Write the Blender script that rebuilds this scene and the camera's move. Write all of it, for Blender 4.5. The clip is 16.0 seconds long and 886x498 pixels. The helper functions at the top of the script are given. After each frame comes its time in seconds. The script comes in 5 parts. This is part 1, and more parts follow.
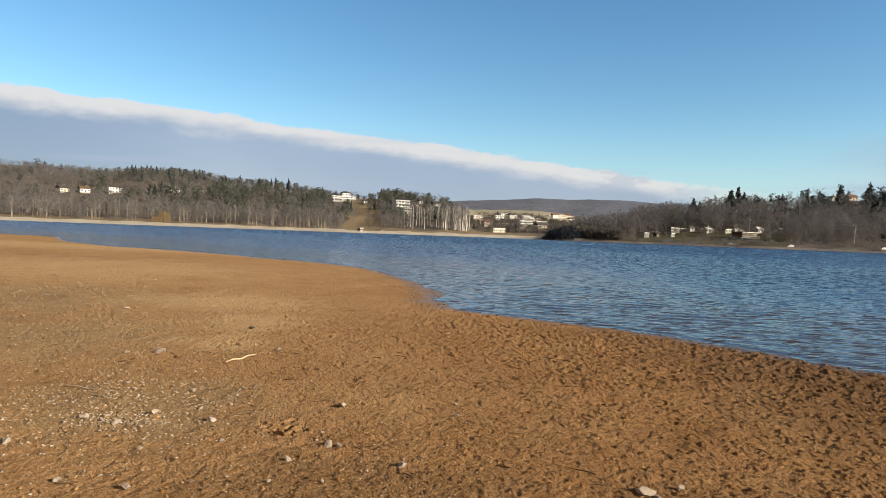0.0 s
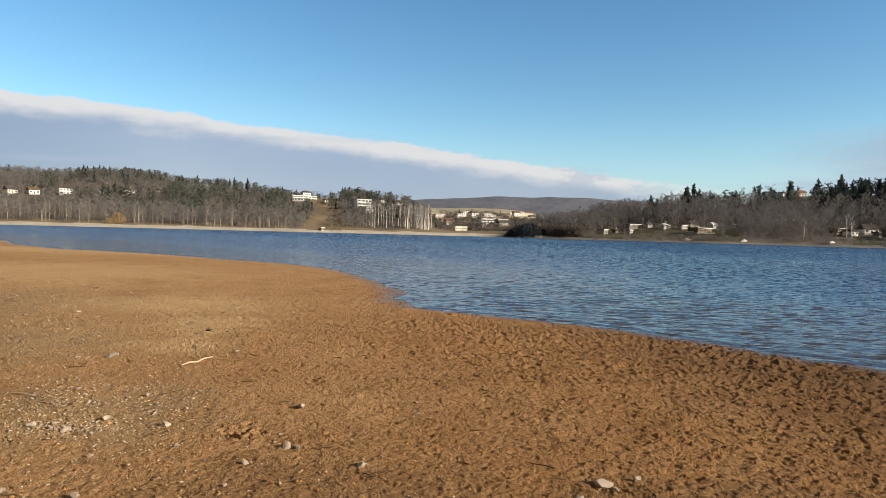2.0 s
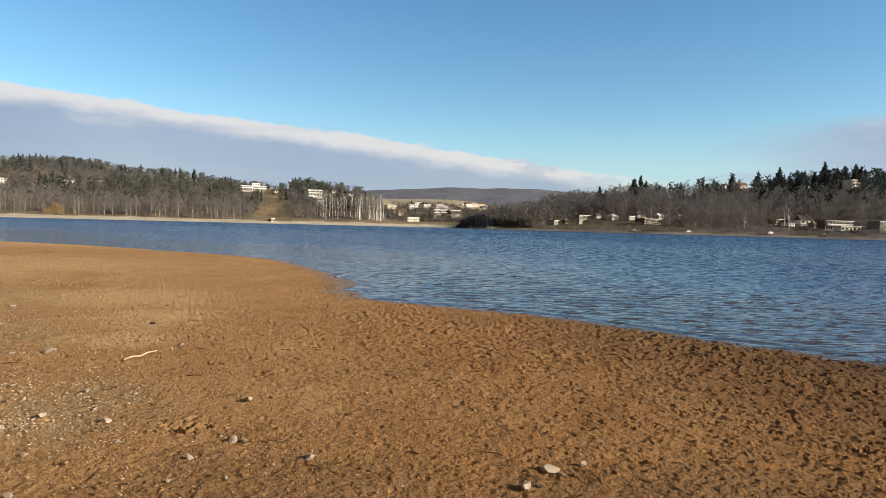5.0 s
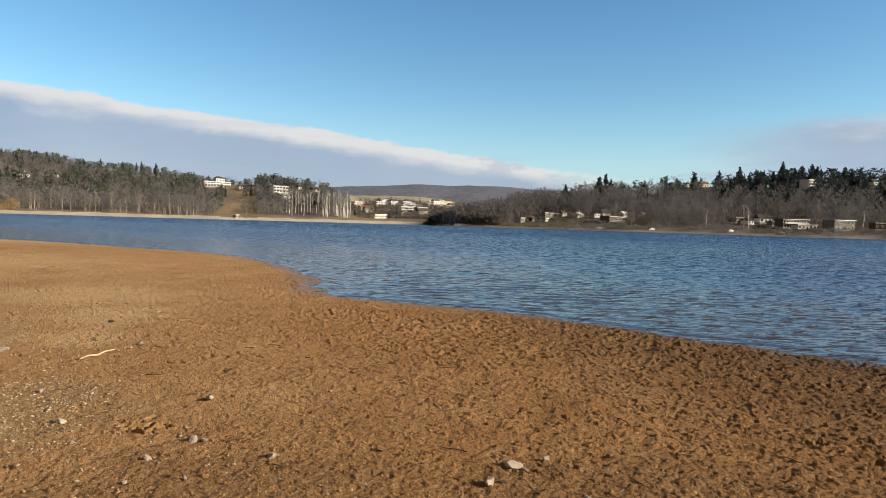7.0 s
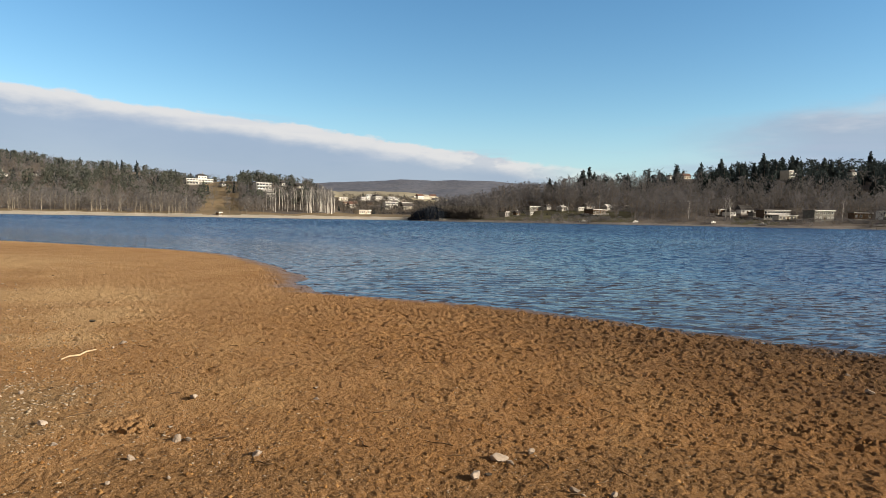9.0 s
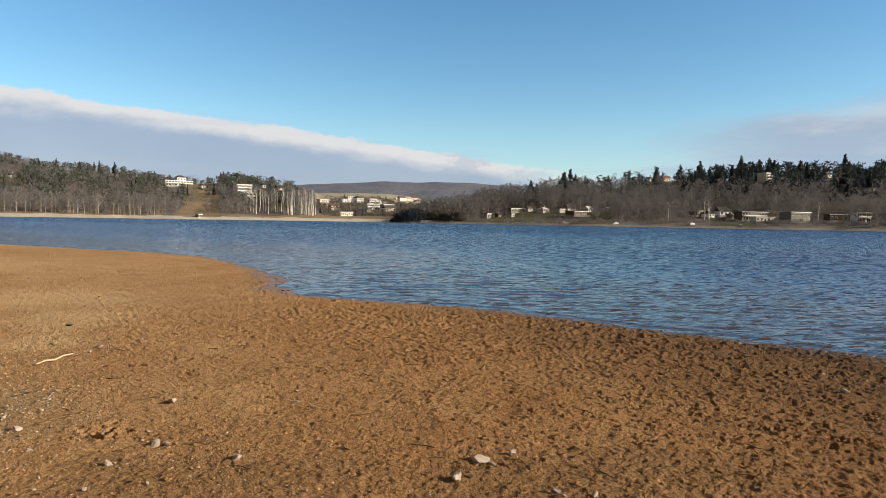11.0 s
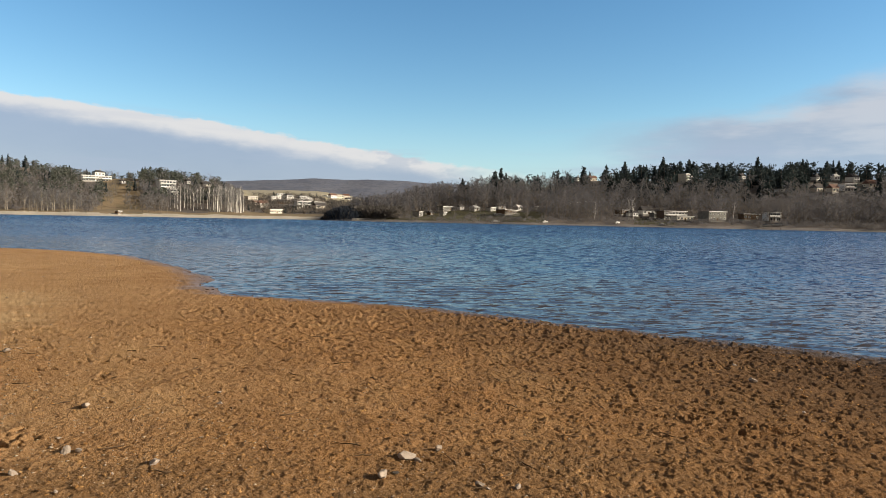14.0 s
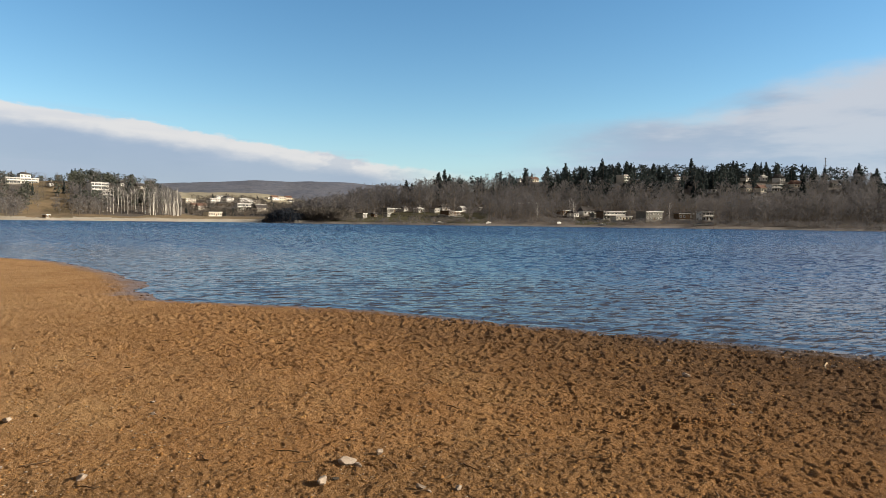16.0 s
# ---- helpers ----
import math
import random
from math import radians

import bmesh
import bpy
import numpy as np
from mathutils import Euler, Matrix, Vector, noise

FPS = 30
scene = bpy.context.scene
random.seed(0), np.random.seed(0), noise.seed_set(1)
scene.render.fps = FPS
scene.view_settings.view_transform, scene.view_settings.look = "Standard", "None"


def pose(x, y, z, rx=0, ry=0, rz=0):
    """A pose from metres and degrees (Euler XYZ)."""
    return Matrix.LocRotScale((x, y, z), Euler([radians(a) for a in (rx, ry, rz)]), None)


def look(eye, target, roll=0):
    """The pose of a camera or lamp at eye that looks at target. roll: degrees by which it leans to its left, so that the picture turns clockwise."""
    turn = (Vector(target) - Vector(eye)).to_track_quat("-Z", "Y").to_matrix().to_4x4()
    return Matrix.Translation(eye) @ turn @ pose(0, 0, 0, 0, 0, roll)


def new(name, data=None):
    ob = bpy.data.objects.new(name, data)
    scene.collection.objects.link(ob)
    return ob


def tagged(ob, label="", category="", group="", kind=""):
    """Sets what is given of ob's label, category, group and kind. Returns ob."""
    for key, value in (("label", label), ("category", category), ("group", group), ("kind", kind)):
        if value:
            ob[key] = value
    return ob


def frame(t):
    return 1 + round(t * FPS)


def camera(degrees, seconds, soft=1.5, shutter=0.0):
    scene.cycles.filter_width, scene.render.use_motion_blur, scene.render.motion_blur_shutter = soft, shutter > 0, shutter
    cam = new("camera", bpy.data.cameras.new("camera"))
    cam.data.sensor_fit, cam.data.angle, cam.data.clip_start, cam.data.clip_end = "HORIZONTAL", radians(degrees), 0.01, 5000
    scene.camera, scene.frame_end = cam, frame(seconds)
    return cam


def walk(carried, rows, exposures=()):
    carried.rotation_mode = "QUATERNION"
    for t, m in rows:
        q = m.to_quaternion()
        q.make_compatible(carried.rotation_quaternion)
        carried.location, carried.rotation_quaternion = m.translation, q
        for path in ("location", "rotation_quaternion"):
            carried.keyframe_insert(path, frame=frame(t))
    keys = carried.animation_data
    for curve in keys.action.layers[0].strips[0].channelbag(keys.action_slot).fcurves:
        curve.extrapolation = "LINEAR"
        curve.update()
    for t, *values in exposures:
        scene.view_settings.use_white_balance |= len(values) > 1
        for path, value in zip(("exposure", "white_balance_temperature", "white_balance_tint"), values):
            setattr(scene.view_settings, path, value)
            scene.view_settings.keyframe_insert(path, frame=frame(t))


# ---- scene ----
cam = camera(67.2, 16.0, soft=0.8)
EYE = 1.85  # the eye above the lake's level
ROWS = [
    (0, -0.082, -0.005, 0.01, 88.65, -2.11, 0.05),
    (0.5, -0.073, -0.001, 0.008, 88.78, -1.78, -0.77),
    (1, -0.062, 0.005, 0.009, 88.8, -1.68, -1.62),
    (1.5, -0.055, 0.007, 0.007, 88.79, -1.67, -2.37),
    (2, -0.049, 0.006, 0.004, 88.63, -1.5, -3.2),
    (2.5, -0.049, 0.003, 0.006, 88.47, -1.73, -4.11),
    (3, -0.049, 0.01, 0.006, 88.36, -1.75, -4.67),
    (3.5, -0.043, 0.009, 0.004, 88.28, -1.73, -5.25),
    (4, -0.036, 0.005, 0.001, 88.11, -1.67, -6.01),
    (6.5, -0.01, 0.007, -0.002, 87.85, -1.53, -9.26),
    (7, -0.004, 0.013, -0.003, 87.78, -1.67, -10.11),
    (7.5, 0.002, 0.006, -0.001, 87.7, -1.46, -10.82),
    (8, 0.0, 0.006, -0.001, 87.69, -1.38, -11.3),
    (8.5, 0.003, 0.006, -0.004, 87.52, -1.11, -11.09),
    (9, 0.01, 0.014, -0.006, 87.37, -0.98, -11.42),
    (11.5, 0.014, 0.001, -0.003, 87.65, -0.95, -13.11),
    (12, 0.016, -0.009, -0.0, 87.74, -0.95, -13.28),
    (12.5, 0.029, 0.001, -0.006, 87.63, -0.85, -14.41),
    (13, 0.039, -0.004, -0.01, 87.46, -0.77, -15.98),
    (13.5, 0.045, -0.004, -0.009, 87.4, -0.98, -17.4),
    (14, 0.051, -0.013, -0.009, 87.49, -1.12, -18.8),
    (14.5, 0.062, -0.007, -0.01, 87.55, -1.1, -20.07),
    (15, 0.072, -0.012, -0.011, 87.56, -0.95, -21.44),
    (15.5, 0.08, -0.022, -0.007, 87.54, -0.8, -22.49),
    (16, 0.087, -0.023, -0.002, 87.69, -0.7, -23.59),
]
walk(cam, [(t, pose(x, y, EYE + z, rx, ry, rz)) for t, x, y, z, rx, ry, rz in ROWS])

# ---- light ----
SUN_BEARING, SUN_HEIGHT = 116.0, 21.0
scene.view_settings.exposure = 0.50


def bearing_vector(bearing, height=0.0):
    b, h = radians(bearing), radians(height)
    return Vector((math.sin(b) * math.cos(h), math.cos(b) * math.cos(h), math.sin(h)))


sun = new("sun", bpy.data.lights.new("sun", "SUN"))
sun.data.energy, sun.data.angle, sun.data.color = 5.0, radians(0.5), (1.0, 0.88, 0.71)
sun.matrix_world = look((0, 0, 0), -bearing_vector(SUN_BEARING, SUN_HEIGHT))


class Nodes:
    """A short way to write node trees."""

    def __init__(self, tree):
        self.tree = tree
        tree.nodes.clear()

    def add(self, kind, values=None, **settings):
        n = self.tree.nodes.new(kind)
        for key, v in settings.items():
            setattr(n, key, v)
        for key, v in (values or {}).items():
            self.put(n.inputs[key], v)
        return n

    def put(self, socket, v):
        if isinstance(v, bpy.types.NodeSocket):
            self.tree.links.new(v, socket)
        else:
            socket.default_value = v

    def math(self, op, a, b=0.0, c=0.0):
        n = self.add("ShaderNodeMath", {0: a, 1: b, 2: c}, operation=op)
        return n.outputs[0]

    def vec(self, op, a, b=(0, 0, 0), out=0):
        n = self.add("ShaderNodeVectorMath", {0: a, 1: b}, operation=op)
        return n.outputs[out]

    def step(self, v, lo, hi):
        n = self.add("ShaderNodeMapRange", {0: v, 1: lo, 2: hi, 3: 0.0, 4: 1.0}, interpolation_type="SMOOTHSTEP")
        return n.outputs[0]

    def mix(self, fac, a, b, blend="MIX"):
        n = self.add("ShaderNodeMix", data_type="RGBA", blend_type=blend)
        self.put(n.inputs[0], fac), self.put(n.inputs[6], a), self.put(n.inputs[7], b)
        return n.outputs[2]

    def noise(self, vector, scale, detail=4.0, rough=0.55, out=0, distortion=0.0):
        n = self.add("ShaderNodeTexNoise", {"Vector": vector, "Scale": scale, "Detail": detail, "Roughness": rough, "Distortion": distortion})
        return n.outputs[out]

    def stretch(self, vector, sx, sy, sz, turn=0.0):
        n = self.add("ShaderNodeMapping", {"Vector": vector, "Scale": (sx, sy, sz), "Rotation": (0, 0, turn)})
        return n.outputs[0]


def rgb(r, g, b):
    return (r, g, b, 1.0)


def make_sky():
    world = bpy.data.worlds.new("sky")
    scene.world = world
    world.use_nodes = True
    n = Nodes(world.node_tree)
    sky = n.add("ShaderNodeTexSky", sky_type="NISHITA", sun_disc=False, sun_elevation=radians(SUN_HEIGHT), sun_rotation=radians(SUN_BEARING), altitude=230.0, air_density=1.0, dust_density=0.15, ozone_density=1.6)
    d = n.vec("NORMALIZE", n.add("ShaderNodeTexCoord").outputs["Generated"])
    # blue in view; the unseen rest is dimmed, greyed and warmed for browner shadows
    height = n.add("ShaderNodeSeparateXYZ", {0: d}).outputs[2]
    facing = n.step(n.vec("DOT_PRODUCT", d, tuple(bearing_vector(12.0, 4.0)), out=1), 0.38, 0.66)
    facing = n.math("MULTIPLY", facing, n.math("SUBTRACT", 1.0, n.step(height, 0.46, 0.76)))
    rich = n.add("ShaderNodeHueSaturation", {"Saturation": n.math("ADD", 0.08, n.math("MULTIPLY", facing, 1.17)), "Value": n.math("ADD", 0.34, n.math("MULTIPLY", facing, 0.66)), "Color": sky.outputs[0]})
    clear = n.vec("SCALE", rich.outputs[0])
    n.put(clear.node.inputs["Scale"], 0.146)
    clear = n.vec("MULTIPLY", clear, n.mix(facing, rgb(1.12, 1.0, 0.90), rgb(0.99, 1.06, 1.04)))
    part_xyz = n.add("ShaderNodeSeparateXYZ", {0: d})
    dx, dy, dz = part_xyz.outputs
    # the bank of cloud: its upper edge is the rim of a far layer
    edge = bearing_vector(-33.8, 9.45).cross(bearing_vector(18.0, 5.0)).normalized()
    edge = edge if edge.z > 0 else -edge
    flat = n.stretch(d, 1.0, 1.0, 3.0)
    puff = n.math("SUBTRACT", n.noise(flat, 9.0, 7.0, 0.6), 0.5)
    wisp = n.math("SUBTRACT", n.noise(flat, 3.0, 5.0, 0.55), 0.5)
    fine = n.math("SUBTRACT", n.noise(flat, 42.0, 5.0, 0.6), 0.5)
    s = n.vec("DOT_PRODUCT", d, tuple(edge), out=1)
    s = n.math("ADD", s, n.math("ADD", n.math("MULTIPLY", puff, 0.022), n.math("MULTIPLY", fine, 0.012)))
    inside = n.math("SUBTRACT", 1.0, n.step(s, -0.002, 0.0035))
    deep = n.math("MULTIPLY", n.math("ADD", s, n.math("MULTIPLY", wisp, 0.05)), -1.0)
    rim = n.math("SUBTRACT", 1.0, n.step(deep, 0.008, 0.034))
    torn = n.math("MULTIPLY", n.step(dx, 0.0, 0.3), n.step(n.noise(n.stretch(d, 1.0, 1.0, 2.5), 14.0, 4.0, 0.6), 0.56, 0.42))
    rim = n.math("MULTIPLY", rim, n.math("SUBTRACT", 1.0, n.math("MULTIPLY", torn, 0.45)))
    to_right = n.math("SUBTRACT", 1.0, n.step(n.math("ADD", dx, n.math("MULTIPLY", wisp, 0.25)), 0.28, 0.58))
    front = n.step(dy, 0.0, 0.25)
    body_col = n.mix(n.math("ADD", 0.5, n.math("MULTIPLY", wisp, 1.6)), rgb(0.29, 0.355, 0.50), rgb(0.40, 0.455, 0.575))
    body_col = n.mix(n.step(dx, -0.3, -0.56), body_col, rgb(0.255, 0.31, 0.44))
    cloud = n.mix(rim, body_col, rgb(0.72, 0.71, 0.71))
    amount = n.math("MULTIPLY", n.math("MULTIPLY", inside, to_right), n.math("MULTIPLY", front, n.math("ADD", 0.88, n.math("MULTIPLY", rim, 0.08))))
    out = n.mix(amount, clear, cloud)
    # the loose cloud over the wooded hill
    east = bearing_vector(33.0, 8.0).cross(bearing_vector(58.0, 11.8)).normalized()
    east = east if east.z > 0 else -east
    s2 = n.math("ADD", n.vec("DOT_PRODUCT", d, tuple(east), out=1), n.math("ADD", n.math("MULTIPLY", wisp, 0.10), n.math("MULTIPLY", puff, 0.05)))
    inside2 = n.math("SUBTRACT", 1.0, n.step(s2, -0.035, 0.01))
    from_left = n.step(n.math("ADD", dx, n.math("MULTIPLY", wisp, 0.3)), 0.42, 0.66)
    cloud2 = n.mix(n.step(n.noise(n.stretch(d, 1.0, 1.0, 5.0), 4.0, 5.0, 0.55), 0.4, 0.6), rgb(0.36, 0.43, 0.545), rgb(0.54, 0.565, 0.625))
    out = n.mix(n.math("MULTIPLY", n.math("MULTIPLY", inside2, from_left), 0.93), out, cloud2)
    # thin streaks in the clear part
    streak = n.step(n.noise(n.stretch(d, 1.0, 1.0, 14.0), 3.2, 4.0, 0.5), 0.56, 0.74)
    low = n.math("SUBTRACT", 1.0, n.step(dz, 0.08, 0.18))
    haze = n.math("MULTIPLY", n.math("SUBTRACT", 1.0, n.step(dz, 0.0, 0.17)), 0.55)
    out = n.mix(haze, out, n.mix(amount, rgb(0.37, 0.53, 0.71), out))
    out = n.mix(n.math("MULTIPLY", n.math("MULTIPLY", streak, low), 0.45), out, rgb(0.42, 0.49, 0.62))
    back = n.add("ShaderNodeBackground", {"Color": out, "Strength": 0.75})
    n.add("ShaderNodeOutputWorld", {"Surface": back.outputs[0]})


make_sky()

# ---- materials ----


def material(name, build, rough=0.8, metal=0.0, spec=0.3, airy=0.0):
    """airy: how much light passes a spray of twigs or needles."""
    m = bpy.data.materials.new(name)
    m.use_nodes = True
    n = Nodes(m.node_tree)
    shader = n.add("ShaderNodeBsdfPrincipled", {"Roughness": rough, "Metallic": metal, "Specular IOR Level": spec})
    place = n.add("ShaderNodeNewGeometry").outputs["Position"]
    out = n.add("ShaderNodeOutputMaterial", {"Surface": shader.outputs[0]})
    build(n, shader, place)
    if airy:
        colour = shader.inputs["Base Color"].links[0].from_socket
        through_it = n.add("ShaderNodeBsdfTranslucent", {"Color": colour})
        both = n.add("ShaderNodeMixShader", {0: airy, 1: shader.outputs[0], 2: through_it.outputs[0]})
        n.put(out.inputs["Surface"], both.outputs[0])
    return m


def bump(n, shader, height, strength, distance):
    n.put(shader.inputs["Normal"], n.add("ShaderNodeBump", {"Height": height, "Strength": strength, "Distance": distance}).outputs[0])


def sand_look(n, s, p):
    px, py, z = n.add("ShaderNodeSeparateXYZ", {0: p}).outputs
    broad = n.noise(p, 0.35, 4.0, 0.6)
    mid = n.noise(p, 2.2, 5.0, 0.6)
    grain = n.noise(p, 45.0, 4.0, 0.7)
    speck = n.noise(p, 64.0, 2.0, 0.6)
    crumb = n.noise(p, 15.0, 4.0, 0.75)
    # paler towards the left: sunlit brightness there is put into the sand colour
    dry = n.step(n.math("ADD", px, n.math("MULTIPLY", n.math("SUBTRACT", broad, 0.5), 9.0)), 3.0, -5.0)
    col = n.mix(dry, rgb(0.385, 0.188, 0.066), rgb(0.50, 0.27, 0.104))
    col = n.mix(n.math("MULTIPLY", n.step(mid, 0.45, 0.75), 0.25), col, rgb(0.58, 0.32, 0.112))
    col = n.mix(n.math("MULTIPLY", n.step(mid, 0.5, 0.28), 0.3), col, rgb(0.30, 0.125, 0.032))
    # greyer, gravelly ground; the two near patches also have lens vignetting painted in
    for cx, cy, wx, wy in ((-2.6, 5.6, 1.3, 1.1), (-5.4, 8.8, 2.0, 2.0), (-8.6, 13.0, 3.2, 3.5), (-0.6, 4.0, 1.4, 0.7), (1.9, 3.7, 1.8, 0.8)):
        away = n.vec("LENGTH", n.vec("MULTIPLY", n.vec("SUBTRACT", p, (cx, cy, 0.0)), (1 / wx, 1 / wy, 0.0)), out=1)
        patch = n.step(n.math("ADD", away, n.math("MULTIPLY", n.math("SUBTRACT", mid, 0.5), 2.2)), 1.15, 0.3)
        col = n.mix(n.math("MULTIPLY", patch, 0.5), col, rgb(0.36, 0.245, 0.115) if cy > 4.5 else rgb(0.27, 0.15, 0.060))
    col = n.mix(n.math("MULTIPLY", n.step(grain, 0.54, 0.70), 0.3), col, rgb(0.66, 0.43, 0.22))
    col = n.mix(n.math("MULTIPLY", n.step(grain, 0.48, 0.32), 0.4), col, rgb(0.17, 0.078, 0.026))
    col = n.mix(n.math("MULTIPLY", n.step(speck, 0.62, 0.70), 0.4), col, rgb(0.82, 0.60, 0.36))
    col = n.mix(n.math("MULTIPLY", n.step(speck, 0.38, 0.31), 0.5), col, rgb(0.12, 0.052, 0.018))
    col = n.mix(n.math("MULTIPLY", n.step(crumb, 0.44, 0.3), 0.35), col, rgb(0.19, 0.078, 0.022))
    blotch = n.noise(n.stretch(p, 0.8, 0.5, 1.0, radians(15)), 0.9, 5.0, 0.65)
    col = n.mix(n.math("MULTIPLY", n.step(blotch, 0.5, 0.34), 0.3), col, rgb(0.27, 0.12, 0.035))
    col = n.mix(n.math("MULTIPLY", n.step(blotch, 0.54, 0.68), 0.25), col, rgb(0.62, 0.37, 0.145))
    for cx, cy, wx, wy in ((-3.3, 11.2, 1.1, 1.9), (-2.9, 9.0, 0.8, 0.7), (-4.6, 14.5, 2.6, 2.2), (-12.0, 22.0, 7.0, 7.0), (-24.0, 42.0, 14.0, 9.0)):
        away = n.vec("LENGTH", n.vec("MULTIPLY", n.vec("SUBTRACT", p, (cx, cy, 0.0)), (1 / wx, 1 / wy, 0.0)), out=1)
        smear = n.step(n.math("ADD", away, n.math("MULTIPLY", n.math("SUBTRACT", mid, 0.5), 1.8)), 1.1, 0.35)
        col = n.mix(n.math("MULTIPLY", smear, 0.5), col, rgb(0.70, 0.44, 0.19))
    wet = n.math("SUBTRACT", 1.0, n.step(n.math("ADD", z, n.math("MULTIPLY", n.math("SUBTRACT", mid, 0.5), 0.05)), 0.008, 0.05))
    col = n.mix(n.math("MULTIPLY", wet, 0.5), col, rgb(0.14, 0.085, 0.05))
    damp = n.math("MULTIPLY", n.step(n.math("ADD", px, n.math("MULTIPLY", n.math("SUBTRACT", broad, 0.5), 6.0)), 0.5, 7.0), n.math("SUBTRACT", 1.0, n.step(z, 0.17, 0.38)))
    col = n.mix(n.math("MULTIPLY", damp, 0.8), col, rgb(0.150, 0.082, 0.038))
    col = n.vec("MULTIPLY", col, (0.88, 0.97, 1.2))
    soaked = n.math("MULTIPLY", n.step(n.math("ADD", px, n.math("MULTIPLY", n.math("SUBTRACT", broad, 0.5), 3.0)), 4.5, 8.5), n.math("SUBTRACT", 1.0, n.step(n.math("ADD", z, n.math("MULTIPLY", n.math("SUBTRACT", mid, 0.5), 0.1)), 0.07, 0.2)))
    col = n.mix(n.math("MULTIPLY", soaked, 0.65), col, rgb(0.07, 0.047, 0.032))
    n.put(s.inputs["Base Color"], col)
    n.put(s.inputs["Roughness"], n.math("SUBTRACT", 0.92, n.math("MULTIPLY", wet, 0.55)))
    n.put(s.inputs["Specular IOR Level"], n.math("ADD", 0.03, n.math("MULTIPLY", wet, 0.45)))
    rough_h = n.math("ADD", n.noise(p, 34.0, 5.0, 0.75), n.math("MULTIPLY", n.noise(p, 110.0, 2.0, 0.6), 0.5))
    bump(n, s, rough_h, 0.9, 0.03)


def water_look(n, s, p):
    n.put(s.inputs["Roughness"], 0.06)
    n.put(s.inputs["IOR"], 1.333)
    n.put(s.inputs["Specular IOR Level"], 0.5)
    open_water = n.add("ShaderNodeAttribute", attribute_name="open_water").outputs["Fac"]
    small = n.vec("SUBTRACT", n.noise(n.stretch(p, 0.75, 1.25, 1.0, radians(20)), 7.0, 3.0, 0.6, out=1), (0.5, 0.5, 0.5))
    gust = n.math("ADD", 0.5, n.math("MULTIPLY", n.noise(p, 0.03, 3.0), 1.0))
    # the sandy bed shows through the shallows
    n.put(s.inputs["Base Color"], n.mix(n.step(open_water, 0.0, 0.75), rgb(0.055, 0.047, 0.052), rgb(0.012, 0.024, 0.088)))

    def fronts(scale, turn, lo, hi, wide, deep):
        """The steep faces of wavelets, as thin broken crescents."""
        v = n.noise(n.stretch(p, wide, deep, 1.0, radians(turn)), scale, 3.0, 0.65, distortion=0.4)
        return n.step(v, lo, hi)

    middle = n.add("ShaderNodeAttribute", attribute_name="lake_middle").outputs["Fac"]
    far = n.add("ShaderNodeAttribute", attribute_name="lake_far").outputs["Fac"]
    steep = n.math("MULTIPLY", fronts(9.0, 14, 0.52, 0.62, 0.35, 1.4), 0.42)
    steep = n.math("MAXIMUM", steep, n.math("MULTIPLY", fronts(4.0, 18, 0.55, 0.61, 0.4, 1.3), 0.50))
    steep = n.math("MAXIMUM", steep, n.math("MULTIPLY", fronts(1.7, 10, 0.53, 0.58, 0.8, 0.9), n.math("MULTIPLY", middle, 0.36)))
    steep = n.math("MAXIMUM", steep, n.math("MULTIPLY", fronts(0.6, 5, 0.53, 0.57, 1.6, 0.6), n.math("MULTIPLY", far, 0.20)))
    steep = n.math("ADD", n.math("ADD", n.math("ADD", 0.02, n.math("MULTIPLY", middle, 0.04)), n.math("MULTIPLY", far, 0.03)), steep)
    lean = n.vec("SCALE", n.add("ShaderNodeCombineXYZ", {0: -0.3, 1: -0.95, 2: 0.0}).outputs[0])
    n.put(lean.node.inputs["Scale"], steep)
    tilt = n.vec("ADD", n.vec("MULTIPLY", small, (0.35, 0.35, 0.0)), lean)
    tilt = n.vec("SCALE", tilt)
    n.put(tilt.node.inputs["Scale"], n.math("MULTIPLY", gust, n.math("ADD", 0.62, n.math("MULTIPLY", open_water, 0.28))))
    normal = n.add("ShaderNodeNewGeometry").outputs["Normal"]
    n.put(s.inputs["Normal"], n.vec("NORMALIZE", n.vec("ADD", normal, tilt)))


def two_tone(a, b, scale, fine=None, relief=0.0, depth=0.02):
    def build(n, s, p):
        col = n.mix(n.step(n.noise(p, scale, 5.0, 0.6), 0.35, 0.65), rgb(*a), rgb(*b))
        if fine:
            col = n.mix(n.math("MULTIPLY", n.step(n.noise(p, fine, 3.0, 0.6), 0.4, 0.7), 0.5), col, rgb(*[v * 0.6 for v in a]))
        n.put(s.inputs["Base Color"], col)
        if relief:
            bump(n, s, n.noise(p, fine or scale, 4.0, 0.65), relief, depth)
    return build


def island_tone(a, b, tree_scale=0.06):
    def build(n, s, p):
        chance = n.add("ShaderNodeNewGeometry").outputs["Random Per Island"]
        col = n.mix(chance, rgb(*a), rgb(*b))
        patch = n.step(n.noise(p, tree_scale, 3.0, 0.6), 0.35, 0.65)
        n.put(s.inputs["Base Color"], n.mix(n.math("MULTIPLY", patch, 0.6), col, n.mix(0.5, col, rgb(*[v * 0.55 for v in a]))))
    return build


